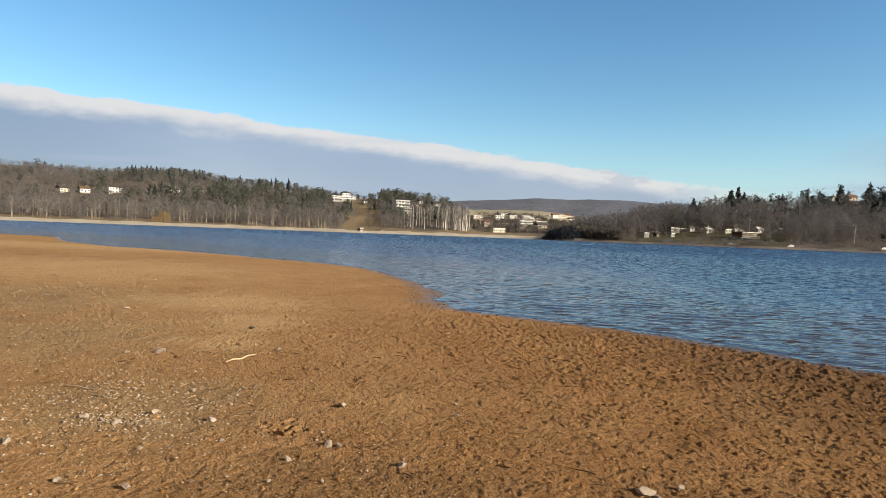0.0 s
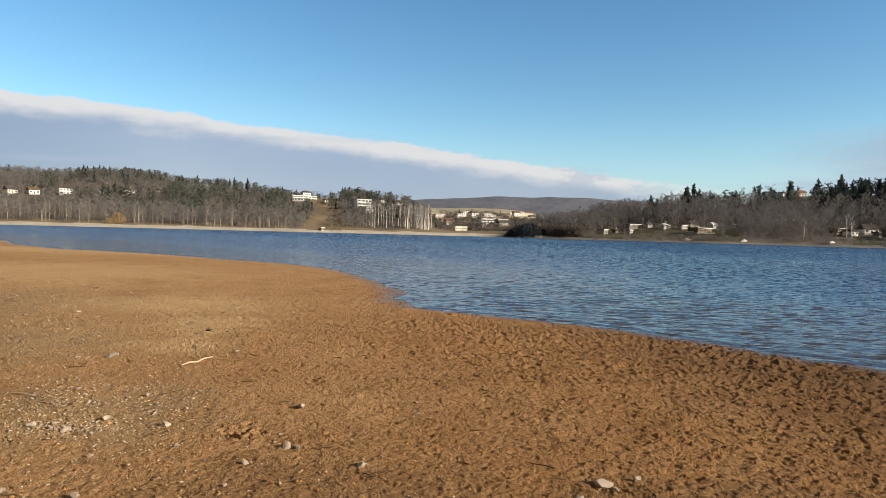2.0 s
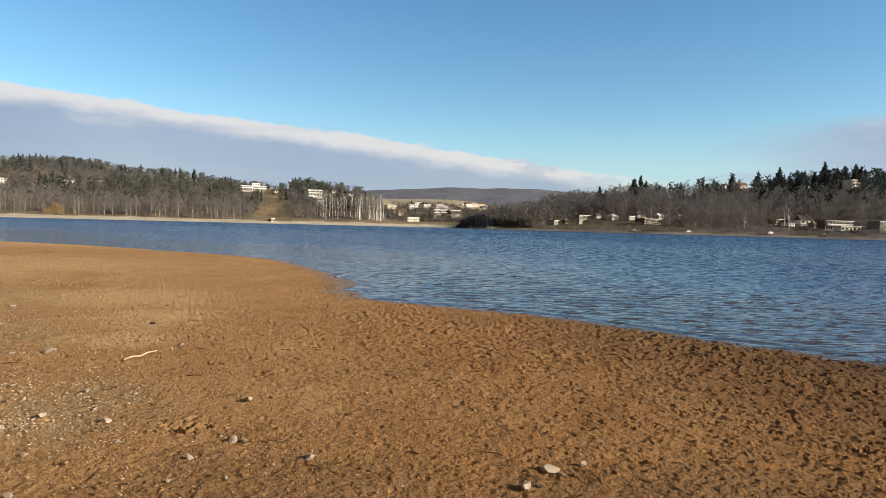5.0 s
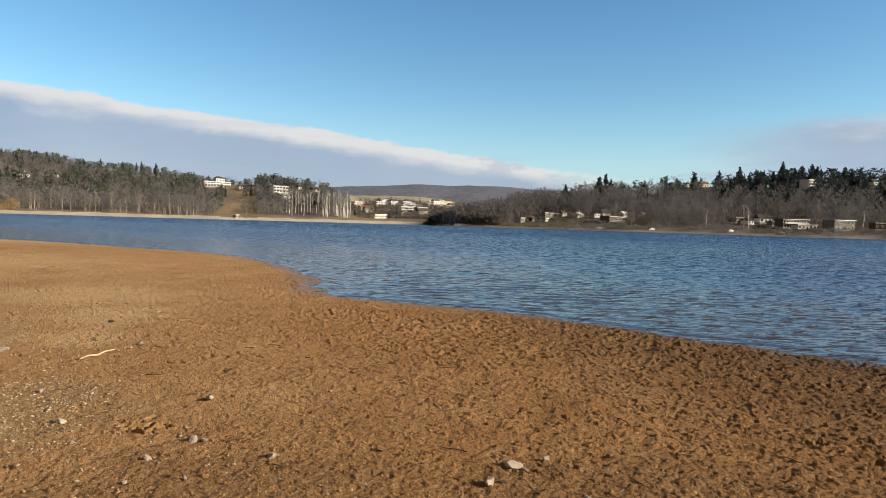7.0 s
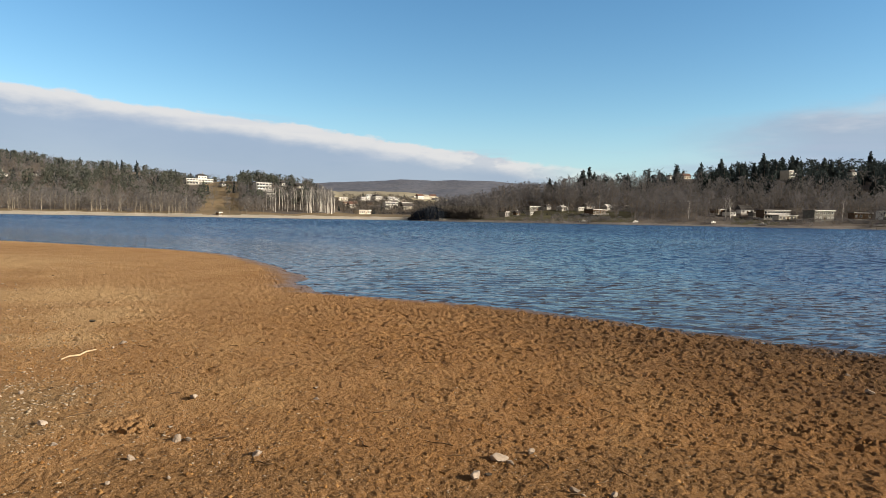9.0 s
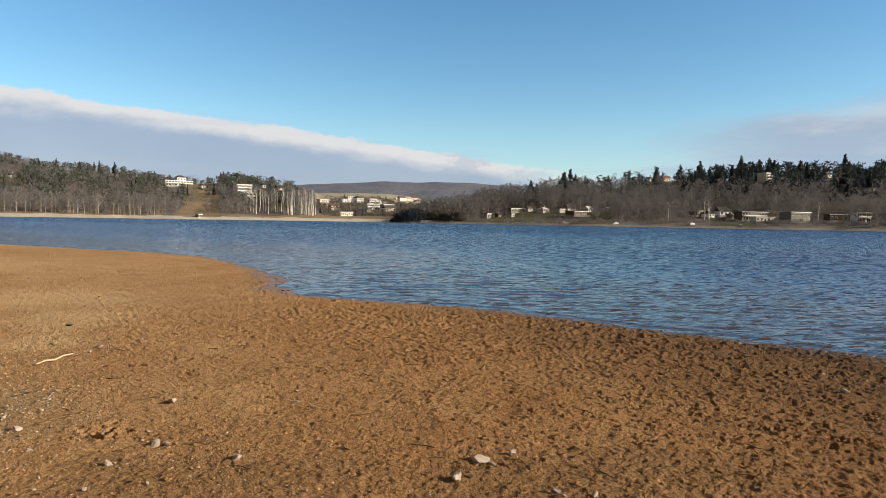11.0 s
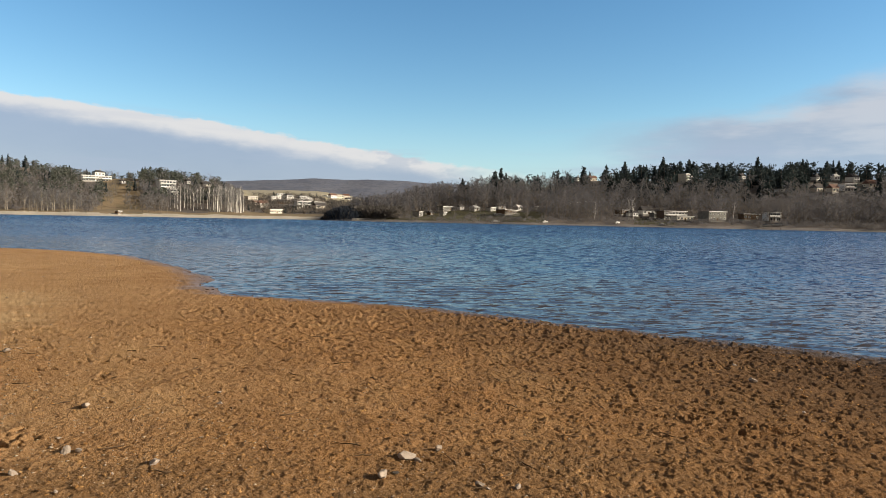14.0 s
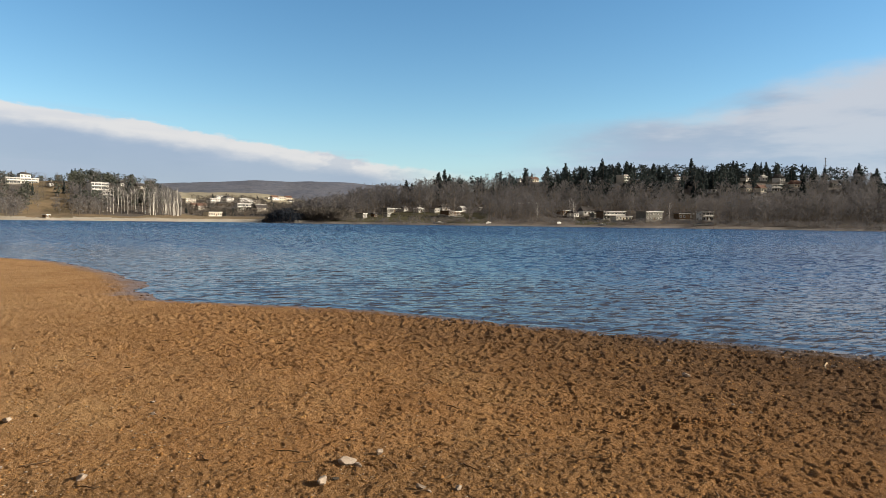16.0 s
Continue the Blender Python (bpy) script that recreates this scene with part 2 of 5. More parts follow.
def tree_tone(a, b, warm):
    """Every tree its own shade, with a little from twig to twig."""
    def build(n, s, p):
        tone = n.add("ShaderNodeAttribute", attribute_name="tone").outputs["Fac"]
        chance = n.add("ShaderNodeNewGeometry").outputs["Random Per Island"]
        col = n.mix(n.math("ADD", n.math("MULTIPLY", tone, 0.75), n.math("MULTIPLY", chance, 0.25)), rgb(*a), rgb(*b))
        patch = n.step(n.noise(p, 0.035, 3.0, 0.6), 0.42, 0.62)
        n.put(s.inputs["Base Color"], n.mix(n.math("MULTIPLY", patch, 0.55), col, rgb(*warm)))
    return build


def object_tone(a, b, scale=18.0, relief=0.5):
    def build(n, s, p):
        chance = n.add("ShaderNodeObjectInfo").outputs["Random"]
        col = n.mix(chance, rgb(*a), rgb(*b))
        spots = n.noise(p, scale, 5.0, 0.65)
        n.put(s.inputs["Base Color"], n.mix(n.math("MULTIPLY", n.step(spots, 0.45, 0.7), 0.55), col, rgb(*[v * 0.5 for v in a])))
        bump(n, s, n.noise(p, scale * 4, 4.0, 0.65), relief, 0.01)
    return build


SAND = material("sand", sand_look, 0.95, spec=0.03)
MUD = material("lake_bed", two_tone((0.12, 0.08, 0.04), (0.18, 0.12, 0.06), 0.5), 0.9)
WATER = material("water", water_look, 0.07)
FAR_SAND = material("pale_sand", two_tone((0.55, 0.495, 0.41), (0.45, 0.40, 0.325), 0.08, 0.5), 0.95)
LAWN = material("winter_lawn", two_tone((0.120, 0.112, 0.066), (0.085, 0.080, 0.050), 0.06, 0.5), 0.95, spec=0.05)
SHINGLE = material("shingle", two_tone((0.24, 0.215, 0.19), (0.15, 0.135, 0.12), 0.2, 1.5), 0.95)
LITTER = material("leaf_litter", two_tone((0.155, 0.130, 0.108), (0.115, 0.096, 0.082), 0.03, 0.4), 0.95)
GRASS = material("winter_grass", two_tone((0.28, 0.205, 0.12), (0.19, 0.15, 0.085), 0.05, 0.6), 0.95)
FIELD = material("stubble_field", two_tone((0.41, 0.365, 0.26), (0.35, 0.31, 0.215), 0.01, 0.2), 0.95)
# far hill: the blue of hazy air is mixed into the woodland colour
HAZED_WOOD = material("hazed_woodland", two_tone((0.148, 0.162, 0.212), (0.188, 0.198, 0.238), 0.012, 0.06, 0.5, 6.0), 1.0, spec=0.05)
STONE = material("stone", object_tone((0.31, 0.25, 0.195), (0.47, 0.385, 0.31)), 0.85)
DARK_STONE = material("dark_stone", object_tone((0.05, 0.04, 0.03), (0.09, 0.07, 0.05)), 0.8)
GRAVEL = material("gravel", island_tone((0.27, 0.20, 0.13), (0.56, 0.46, 0.34), 4.0), 0.85)
DRIFTWOOD = material("driftwood", two_tone((0.62, 0.47, 0.30), (0.48, 0.34, 0.20), 9.0, 60.0, 0.5, 0.004), 0.8)
TWIG = material("dead_twig", two_tone((0.10, 0.06, 0.03), (0.2, 0.13, 0.07), 14.0), 0.85)
BARK = material("bark", two_tone((0.17, 0.14, 0.11), (0.26, 0.22, 0.18), 0.4, 2.0), 0.95)
BARE = material("bare_twigs", tree_tone((0.335, 0.325, 0.322), (0.165, 0.162, 0.168), (0.265, 0.238, 0.208)), 0.95, spec=0.05, airy=0.45)
BROWN_BARE = material("brown_bare_twigs", tree_tone((0.258, 0.250, 0.255), (0.128, 0.127, 0.138), (0.195, 0.182, 0.177)), 0.95, spec=0.05, airy=0.45)
PALE_BARK = material("pale_bark", two_tone((0.42, 0.37, 0.30), (0.28, 0.24, 0.19), 0.4, 2.0), 0.9)
BIRCH_BARK = material("birch_bark", two_tone((0.74, 0.71, 0.66), (0.58, 0.55, 0.50), 0.5, 2.5), 0.8)
SPRUCE = material("spruce_needles", tree_tone((0.062, 0.080, 0.080), (0.032, 0.045, 0.050), (0.048, 0.064, 0.060)), 0.9, spec=0.1, airy=0.2)
PINE = material("pine_needles", tree_tone((0.150, 0.160, 0.130), (0.070, 0.085, 0.075), (0.115, 0.125, 0.095)), 0.9, spec=0.1, airy=0.3)
GOLD = material("golden_twigs", island_tone((0.48, 0.34, 0.16), (0.36, 0.26, 0.13)), 0.9, spec=0.1, airy=0.4)
# darker copy of the bare twigs; shade among the gardens is in the colour
SHADED_TWIGS = material("shaded_twigs", island_tone((0.125, 0.115, 0.105), (0.19, 0.17, 0.15)), 0.95, spec=0.1, airy=0.4)
# shade on the point's bushes put into the base colour; hedges share it
SHADED_SHRUB = material("shaded_shrub", island_tone((0.026, 0.034, 0.050), (0.040, 0.048, 0.062)), 0.95, spec=0.1)

# ---- the lie of the land ----
# plan: the eye is at the origin and first looks along +y; the lake's level is z = 0
NEAR_SHORE = np.array([
    (-4500, 300), (-700, 240), (-420, 220), (-260, 190), (-130, 130), (-70, 88), (-49.5, 74.3), (-40, 69), (-32, 56.5), (-24.1, 48.6), (-19.4, 46.5),
    (-14.1, 42.5), (-10.2, 39), (-7, 36.5), (-4.1, 33), (-2.3, 29), (-1.1, 24.5), (-0.3, 21.5), (-0.05, 20), (-0.2, 18.3),
    (0.15, 16.6), (1.3, 15.5), (2, 15), (3.2, 14.1), (4.4, 12.9), (5.3, 11.7), (6.1, 10.6), (6.7, 9.8), (7.6, 8.6), (8.4, 7.6),
    (9.2, 6.7), (9.8, 6), (13, 2.5), (22, -7), (60, -50), (130, -160), (700, -900), (3500, -4300)], float)
# bearing, distance of the far shore, distance and height of the ridge behind it
FAR = np.array([
    (-180, 900, 1300, 30), (-75, 560, 900, 45), (-60, 520, 870, 47), (-34, 480, 850, 57), (-28, 476, 835, 56), (-26, 475, 830, 55), (-22, 472, 815, 56), (-18, 470, 800, 49),
    (-9, 470, 770, 36), (-3, 478, 720, 31), (0, 485, 670, 24), (2.5, 490, 600, 7), (5, 500, 700, 10), (8, 490, 700, 10), (9.5, 462, 640, 8), (12, 440, 600, 8),
    (16, 425, 610, 16), (20, 415, 640, 20), (26, 405, 680, 30), (30, 402, 690, 40), (34, 398, 690, 42), (39, 392, 690, 47), (44, 386, 680, 45),
    (49, 380, 650, 41), (53, 376, 640, 37), (57, 372, 620, 31), (75, 360, 620, 30), (120, 500, 900, 30), (180, 900, 1300, 30)], float)
HILL = np.array([(-180, 90), (-12, 95), (-4, 122), (2, 139), (5, 147), (7, 155), (9.3, 157), (11, 150), (13, 163), (14.4, 162), (15.5, 152), (19, 148), (24, 130), (40, 100), (180, 90)], float)


def lattice(ix, iy, seed):
    v = np.sin(ix * 127.1 + iy * 311.7 + seed * 74.7) * 43758.5453
    return v - np.floor(v)


def soft_noise(x, y, seed=0):
    """Smooth noise between -0.5 and 0.5."""
    ix, iy = np.floor(x), np.floor(y)
    fx, fy = x - ix, y - iy
    fx, fy = fx * fx * (3 - 2 * fx), fy * fy * (3 - 2 * fy)
    a = lattice(ix, iy, seed) * (1 - fx) + lattice(ix + 1, iy, seed) * fx
    b = lattice(ix, iy + 1, seed) * (1 - fx) + lattice(ix + 1, iy + 1, seed) * fx
    return a * (1 - fy) + b * fy - 0.5


def smooth(v, lo, hi):
    u = np.clip((v - lo) / (hi - lo), 0, 1)
    return u * u * (3 - 2 * u)


def shore_distance(x, y):
    """How far a place lies from the near shoreline; plus on the sand, minus in the lake."""
    x, y = np.asarray(x, float), np.asarray(y, float)
    best, inside = np.full(x.shape, 1e9), np.zeros(x.shape, bool)
    ring = np.vstack([NEAR_SHORE, [(3500, -6000), (-6000, -6000), (-6000, 300)]])
    for i in range(len(ring)):
        ax, ay = ring[i]
        bx, by = ring[(i + 1) % len(ring)]
        if i < len(NEAR_SHORE) - 1:
            u = np.clip(((x - ax) * (bx - ax) + (y - ay) * (by - ay)) / ((bx - ax) ** 2 + (by - ay) ** 2), 0, 1)
            best = np.minimum(best, (ax + u * (bx - ax) - x) ** 2 + (ay + u * (by - ay) - y) ** 2)
        if ay != by:
            inside ^= ((ay > y) != (by > y)) & (x < (bx - ax) * (y - ay) / (by - ay) + ax)
    return np.sqrt(best) * np.where(inside, 1, -1)


def beach_height(x, y):
    x, y = np.asarray(x, float), np.asarray(y, float)
    d = shore_distance(x, y)
    ragged = d + 0.32 * soft_noise(x * 0.8, y * 0.8, 3) + 0.14 * soft_noise(x * 2.7, y * 2.7, 4)
    d = np.where(np.abs(d) < 60, ragged, d)
    up = 0.4 * (1 - np.exp(-np.maximum(d, 0) / 7)) + 0.02 * np.maximum(d - 70, 0)
    up = np.minimum(up, 25) + np.where(d > 0, np.minimum(d / 5, 1), 0) * 0.05 * (soft_noise(x * 0.5, y * 0.5, 1) + 0.5 * soft_noise(x * 1.3, y * 1.3, 2))
    return np.where(d > 0, up, np.maximum(0.07 * d, -1.6))


def far_shore(bearing):
    d = np.interp(bearing, FAR[:, 0], FAR[:, 1])
    return d + 9 * soft_noise(bearing * 0.35, bearing * 0 + 0.5, 7) + 4 * soft_noise(bearing * 1.1, bearing * 0 + 0.5, 8)


def far_height(bearing, r):
    """The land beyond the lake, by bearing and distance."""
    ds, dr, hr = far_shore(bearing), np.interp(bearing, FAR[:, 0], FAR[:, 2]), np.interp(bearing, FAR[:, 0], FAR[:, 3])
    s = r - ds
    z = np.where(s < 0, np.maximum(s * 0.1, -1.6), np.interp(s, [0, 14, 20, 45, 5000], [0.0, 1.9, 2.5, 3.8, 3.8]))
    rise = smooth(s, 30, dr - ds) * np.maximum(hr - 3.6, 0)
    x, y = r * np.sin(np.radians(bearing)), r * np.cos(np.radians(bearing))
    rough = (soft_noise(x / 60, y / 60, 11) * 7 + soft_noise(x / 23, y / 23, 12) * 2.5) * smooth(s, 30, 160) * (1 - 0.6 * smooth(r, 900, 1300))
    valley = smooth(r, 560, 1350) * 45 * np.exp(-((bearing - 5) / 9.0) ** 4)
    fall = 1 - 0.6 * smooth(r, dr + 30, dr + 500)
    hill = smooth(r, 1450, 2800) * sum(np.interp(bearing + q, HILL[:, 0], HILL[:, 1]) for q in (-1.6, -0.8, 0, 0.8, 1.6)) / 5
    hill = hill * (1 - 0.3 * smooth(r, 2850, 4400)) + soft_noise(x / 90, y / 90, 13) * 9 * smooth(r, 1700, 2400)
    return np.where(s < 0, z, np.maximum(z + rise * fall + rough + valley, np.where(r > 1400, hill, -5)))


def lawns(bearing, s):
    """The gardens between the stony bank and the wood."""
    return (s > 9) & (((bearing > 13.5) & (bearing < 27.5) & (s < 95)) | ((bearing > 34.8) & (bearing < 38.2) & (s < 60)))


def land_height(x, y):
    x, y = np.asarray(x, float), np.asarray(y, float)
    r, b = np.hypot(x, y), np.degrees(np.arctan2(x, y))
    z = np.where(r < 330, -1.6, far_height(b, r))
    return np.maximum(z, beach_height(x, y))
# ---- end of the lie of the land ----


# ---- mesh helpers ----
def np_mesh(name, verts, faces, mats, slots=None, shade=False):
    """A mesh from arrays: verts n x 3, faces m x 3 or m x 4."""
    verts, faces = np.asarray(verts, np.float32), np.asarray(faces, np.int32)
    me = bpy.data.meshes.new(name)
    k = faces.shape[1]
    me.vertices.add(len(verts))
    me.vertices.foreach_set("co", verts.ravel())
    me.loops.add(faces.size)
    me.loops.foreach_set("vertex_index", faces.ravel())
    me.polygons.add(len(faces))
    me.polygons.foreach_set("loop_start", np.arange(len(faces), dtype=np.int32) * k)
    me.polygons.foreach_set("loop_total", np.full(len(faces), k, np.int32))
    for m in mats:
        me.materials.append(m)
    if slots is not None:
        me.polygons.foreach_set("material_index", np.asarray(slots, np.int32))
    if shade:
        me.polygons.foreach_set("use_smooth", np.ones(len(faces), bool))
    me.update(calc_edges=True)
    return me


def part(name, bm, mat, parent, label=""):
    me = bpy.data.meshes.new(name)
    bm.to_mesh(me)
    bm.free()
    me.materials.append(mat)
    ob = new(name, me)
    ob.parent = parent
    if label:
        ob["label"] = label
    return ob


def shared(name, me, parent, m, label=""):
    ob = new(name, me)
    ob.parent, ob.matrix_local = parent, m
    if label:
        ob["label"] = label
    return ob


def box(bm, x0, y0, z0, x1, y1, z1, bevel=0.0):
    made = bmesh.ops.create_cube(bm, size=1.0, matrix=Matrix.LocRotScale(((x0 + x1) / 2, (y0 + y1) / 2, (z0 + z1) / 2), None, (x1 - x0, y1 - y0, z1 - z0)))
    if bevel:
        edges = {e for v in made["verts"] for e in v.link_edges}
        bmesh.ops.bevel(bm, geom=list(edges), offset=bevel, segments=1, affect="EDGES")


def box_bm(*sizes, bevel=0.0):
    bm = bmesh.new()
    box(bm, *sizes, bevel=bevel)
    return bm


def polar_grid(rings, bearings):
    """Corners of a sheet round the eye's place, and its quads."""
    rr, bb = np.meshgrid(rings, np.radians(bearings), indexing="ij")
    x, y = rr * np.sin(bb), rr * np.cos(bb)
    n, m = len(rings), len(bearings)
    i = np.arange(n - 1)[:, None] * m
    j = np.arange(m)[None, :]
    j2 = (j + 1) % m
    quads = np.stack([i + j, i + j2, i + m + j2, i + m + j], -1).reshape(-1, 4)
    return x, y, quads


# ---- ground ----
STEP = 0.1
FINE = -37 + STEP * np.arange(960)
COARSE = np.arange(59, 323, 3.0)
BEARINGS = np.concatenate([FINE, COARSE])
NEAR_RINGS = np.concatenate([[0.02, 0.5, 1.0, 1.5, 2.0, 2.5], 1 / np.linspace(1 / 2.9, 1 / 26, 570)])
FAR_RINGS = np.concatenate([[26.0], np.geomspace(26.4, 70, 120), np.geomspace(71, 330, 30), np.geomspace(335, 358, 4), np.geomspace(360, 560, 90), np.geomspace(565, 1000, 45), np.geomspace(1010, 4700, 50)])
WIDE_BEARINGS = np.concatenate([FINE[::2], COARSE])


def relief(x, y, z, d, bearing):
    """The trodden sand: lumps, crumbs and low ridges, more of them towards the water."""
    rng = np.random.default_rng(5)
    r = np.hypot(x, y)
    dry = np.clip(d / 0.3, 0, 1) * (r < 60)
    fine = smooth(bearing, -36.8, -35.5) * (1 - smooth(bearing, 57.6, 58.8)) * smooth(r, 2.9, 3.3)
    near = (1 - smooth(r, 16, 26)) * fine
    trodden = smooth(x * 0.9 + 0.06 * y, -2.6, 2.6) * (0.35 + 0.65 * smooth(r + 0.4 * x, 4.4, 7.0))
    along, across = x * 0.82 - y * 0.57, x * 0.57 + y * 0.82
    pits = soft_noise(along * 7.0, across * 12.0, 26) + 0.6 * soft_noise(along * 15, across * 24, 27)
    lumps = smooth(pits, 0.12, 0.3) - smooth(pits, -0.16, -0.32)
    z = z + dry * near * (trodden * (0.020 * soft_noise(x * 3, y * 3, 21) + 0.006 * lumps + 0.010 * soft_noise(x * 10, y * 10, 22)) + 0.010 * soft_noise(x * 6, y * 6, 25))
    z += dry * near * (0.012 * soft_noise(x * 17, y * 17, 23) + 0.012 * soft_noise(x * 33, y * 33, 24))
    z += dry * fine * rng.normal(size=x.shape) * 0.0024 * (1 - smooth(r, 5, 10))
    # drag lines that run down the beach
    for way, at, wide, deep in ((-0.17, 4.75, 0.022, 0.016), (-0.19, 5.35, 0.018, 0.010), (-0.16, 4.35, 0.016, 0.010), (-0.22, 6.3, 0.02, 0.009), (-0.2, 3.95, 0.018, 0.008)):
        off = y - at - way * x - 0.05 * soft_noise(x * 0.8, x * 0 + at, 33)
        z -= dry * fine * deep * np.exp(-(off / wide) ** 2) * smooth(x, -0.5, 0.6) * smooth(soft_noise(x * 1.4, y * 0.2, 34), -0.3, 0.1)
    return z + dry * fine * smooth(r, 9, 16) * (1 - smooth(r, 45, 60)) * (0.4 + 0.6 * trodden) * (0.014 * soft_noise(x * 1.7, y * 1.7, 28) + 0.014 * soft_noise(x * 4, y * 4, 29))


def footprints():
    """Dents and clods of the sand: x, y, half width, length over width, depth (minus for a clod), turn."""
    rng = np.random.default_rng(6)
    many = 46000
    b, r = rng.uniform(-36, 58.5, many), np.sqrt(np.concatenate([rng.uniform(9, 13 ** 2, 30000), rng.uniform(13 ** 2, 26 ** 2, 16000)]))
    x, y = r * np.sin(np.radians(b)), r * np.cos(np.radians(b))
    weight = (0.09 + 0.91 * smooth(x * 0.9 + 0.06 * y, -2.4, 2.6)) * (0.25 + 0.75 * smooth(r + 0.4 * x, 4.2, 7.0))
    weight *= 0.25 + 1.1 * (soft_noise(x * 0.6, y * 0.6, 31) + 0.5)
    good = (rng.uniform(size=many) < weight * 0.58) & (shore_distance(x, y) > 0)
    x, y, r = x[good], y[good], r[good]
    n = len(x)
    size = rng.uniform(0.009, 0.019, n) * (0.78 + 0.6 * smooth(r, 5, 12))
    # most are kicked-up clods that stand proud, the rest are dents
    proud = rng.uniform(size=n) < 0.5
    dents = np.stack([x, y, size, np.where(proud, rng.uniform(1.0, 2.4, n), rng.uniform(2.0, 4.6, n)), size * np.where(proud, -rng.uniform(0.5, 1.15, n) * (1 - 0.2 * smooth(r, 6, 12)), rng.uniform(1.4, 2.6, n) * (1 - 0.15 * smooth(r, 6, 12))), rng.normal(-0.42, 0.26, n)], 1)
    b, r = np.radians(rng.uniform(-36, 10, 800)), rng.uniform(9, 24, 800)
    more = np.stack([r * np.sin(b), r * np.cos(b), rng.uniform(0.03, 0.08, 800), rng.uniform(1.0, 2.2, 800), rng.uniform(0.006, 0.016, 800), rng.normal(0, 0.8, 800)], 1)
    # clear marks of single steps
    steps = []
    for cx, cy, many, wide in ((-1.27, 5.11, 7, 0.12), (-1.10, 5.12, 6, 0.10), (3.94, 4.56, 8, 0.16), (4.05, 4.16, 9, 0.18), (3.7, 4.8, 5, 0.12), (4.3, 4.05, 5, 0.12), (5.2, 4.0, 6, 0.2)):
        for _ in range(many):
            steps.append((cx + rng.normal() * wide, cy + rng.normal() * wide * 0.7, rng.uniform(0.02, 0.035), rng.uniform(1.2, 2.2), rng.uniform(0.025, 0.042), rng.uniform(0, 3)))
    return np.concatenate([dents, more, np.array(steps)])


def press(x, y, z, d):
    """Presses the footprints into the near sheet: a dent with a low rim."""
    dry = np.clip(d / 0.3, 0, 1)
    for px, py, size, long, deep, turn in footprints():
        r, b = math.hypot(px, py), math.degrees(math.atan2(px, py))
        reach = size * long * 2.2
        lo, hi = np.searchsorted(NEAR_RINGS, (r - reach, r + reach))
        j, dj = int((b + 37) / STEP), int(math.degrees(reach / r) / STEP) + 2
        si, sj = slice(max(lo - 1, 6), min(hi + 1, len(NEAR_RINGS) - 3)), slice(max(j - dj, 0), min(j + dj, len(FINE) - 1))
        ux, uy = x[si, sj] - px, y[si, sj] - py
        c, s = math.cos(turn), math.sin(turn)
        q = np.sqrt(((ux * c + uy * s) / (size * long)) ** 2 + ((uy * c - ux * s) / size) ** 2)
        if deep < 0:
            z[si, sj] -= dry[si, sj] * deep * np.exp(-(q ** 5))
        else:
            z[si, sj] += dry[si, sj] * deep * (-np.exp(-(q ** 6)) + 0.3 * np.exp(-((q - 1.3) / 0.3) ** 2))


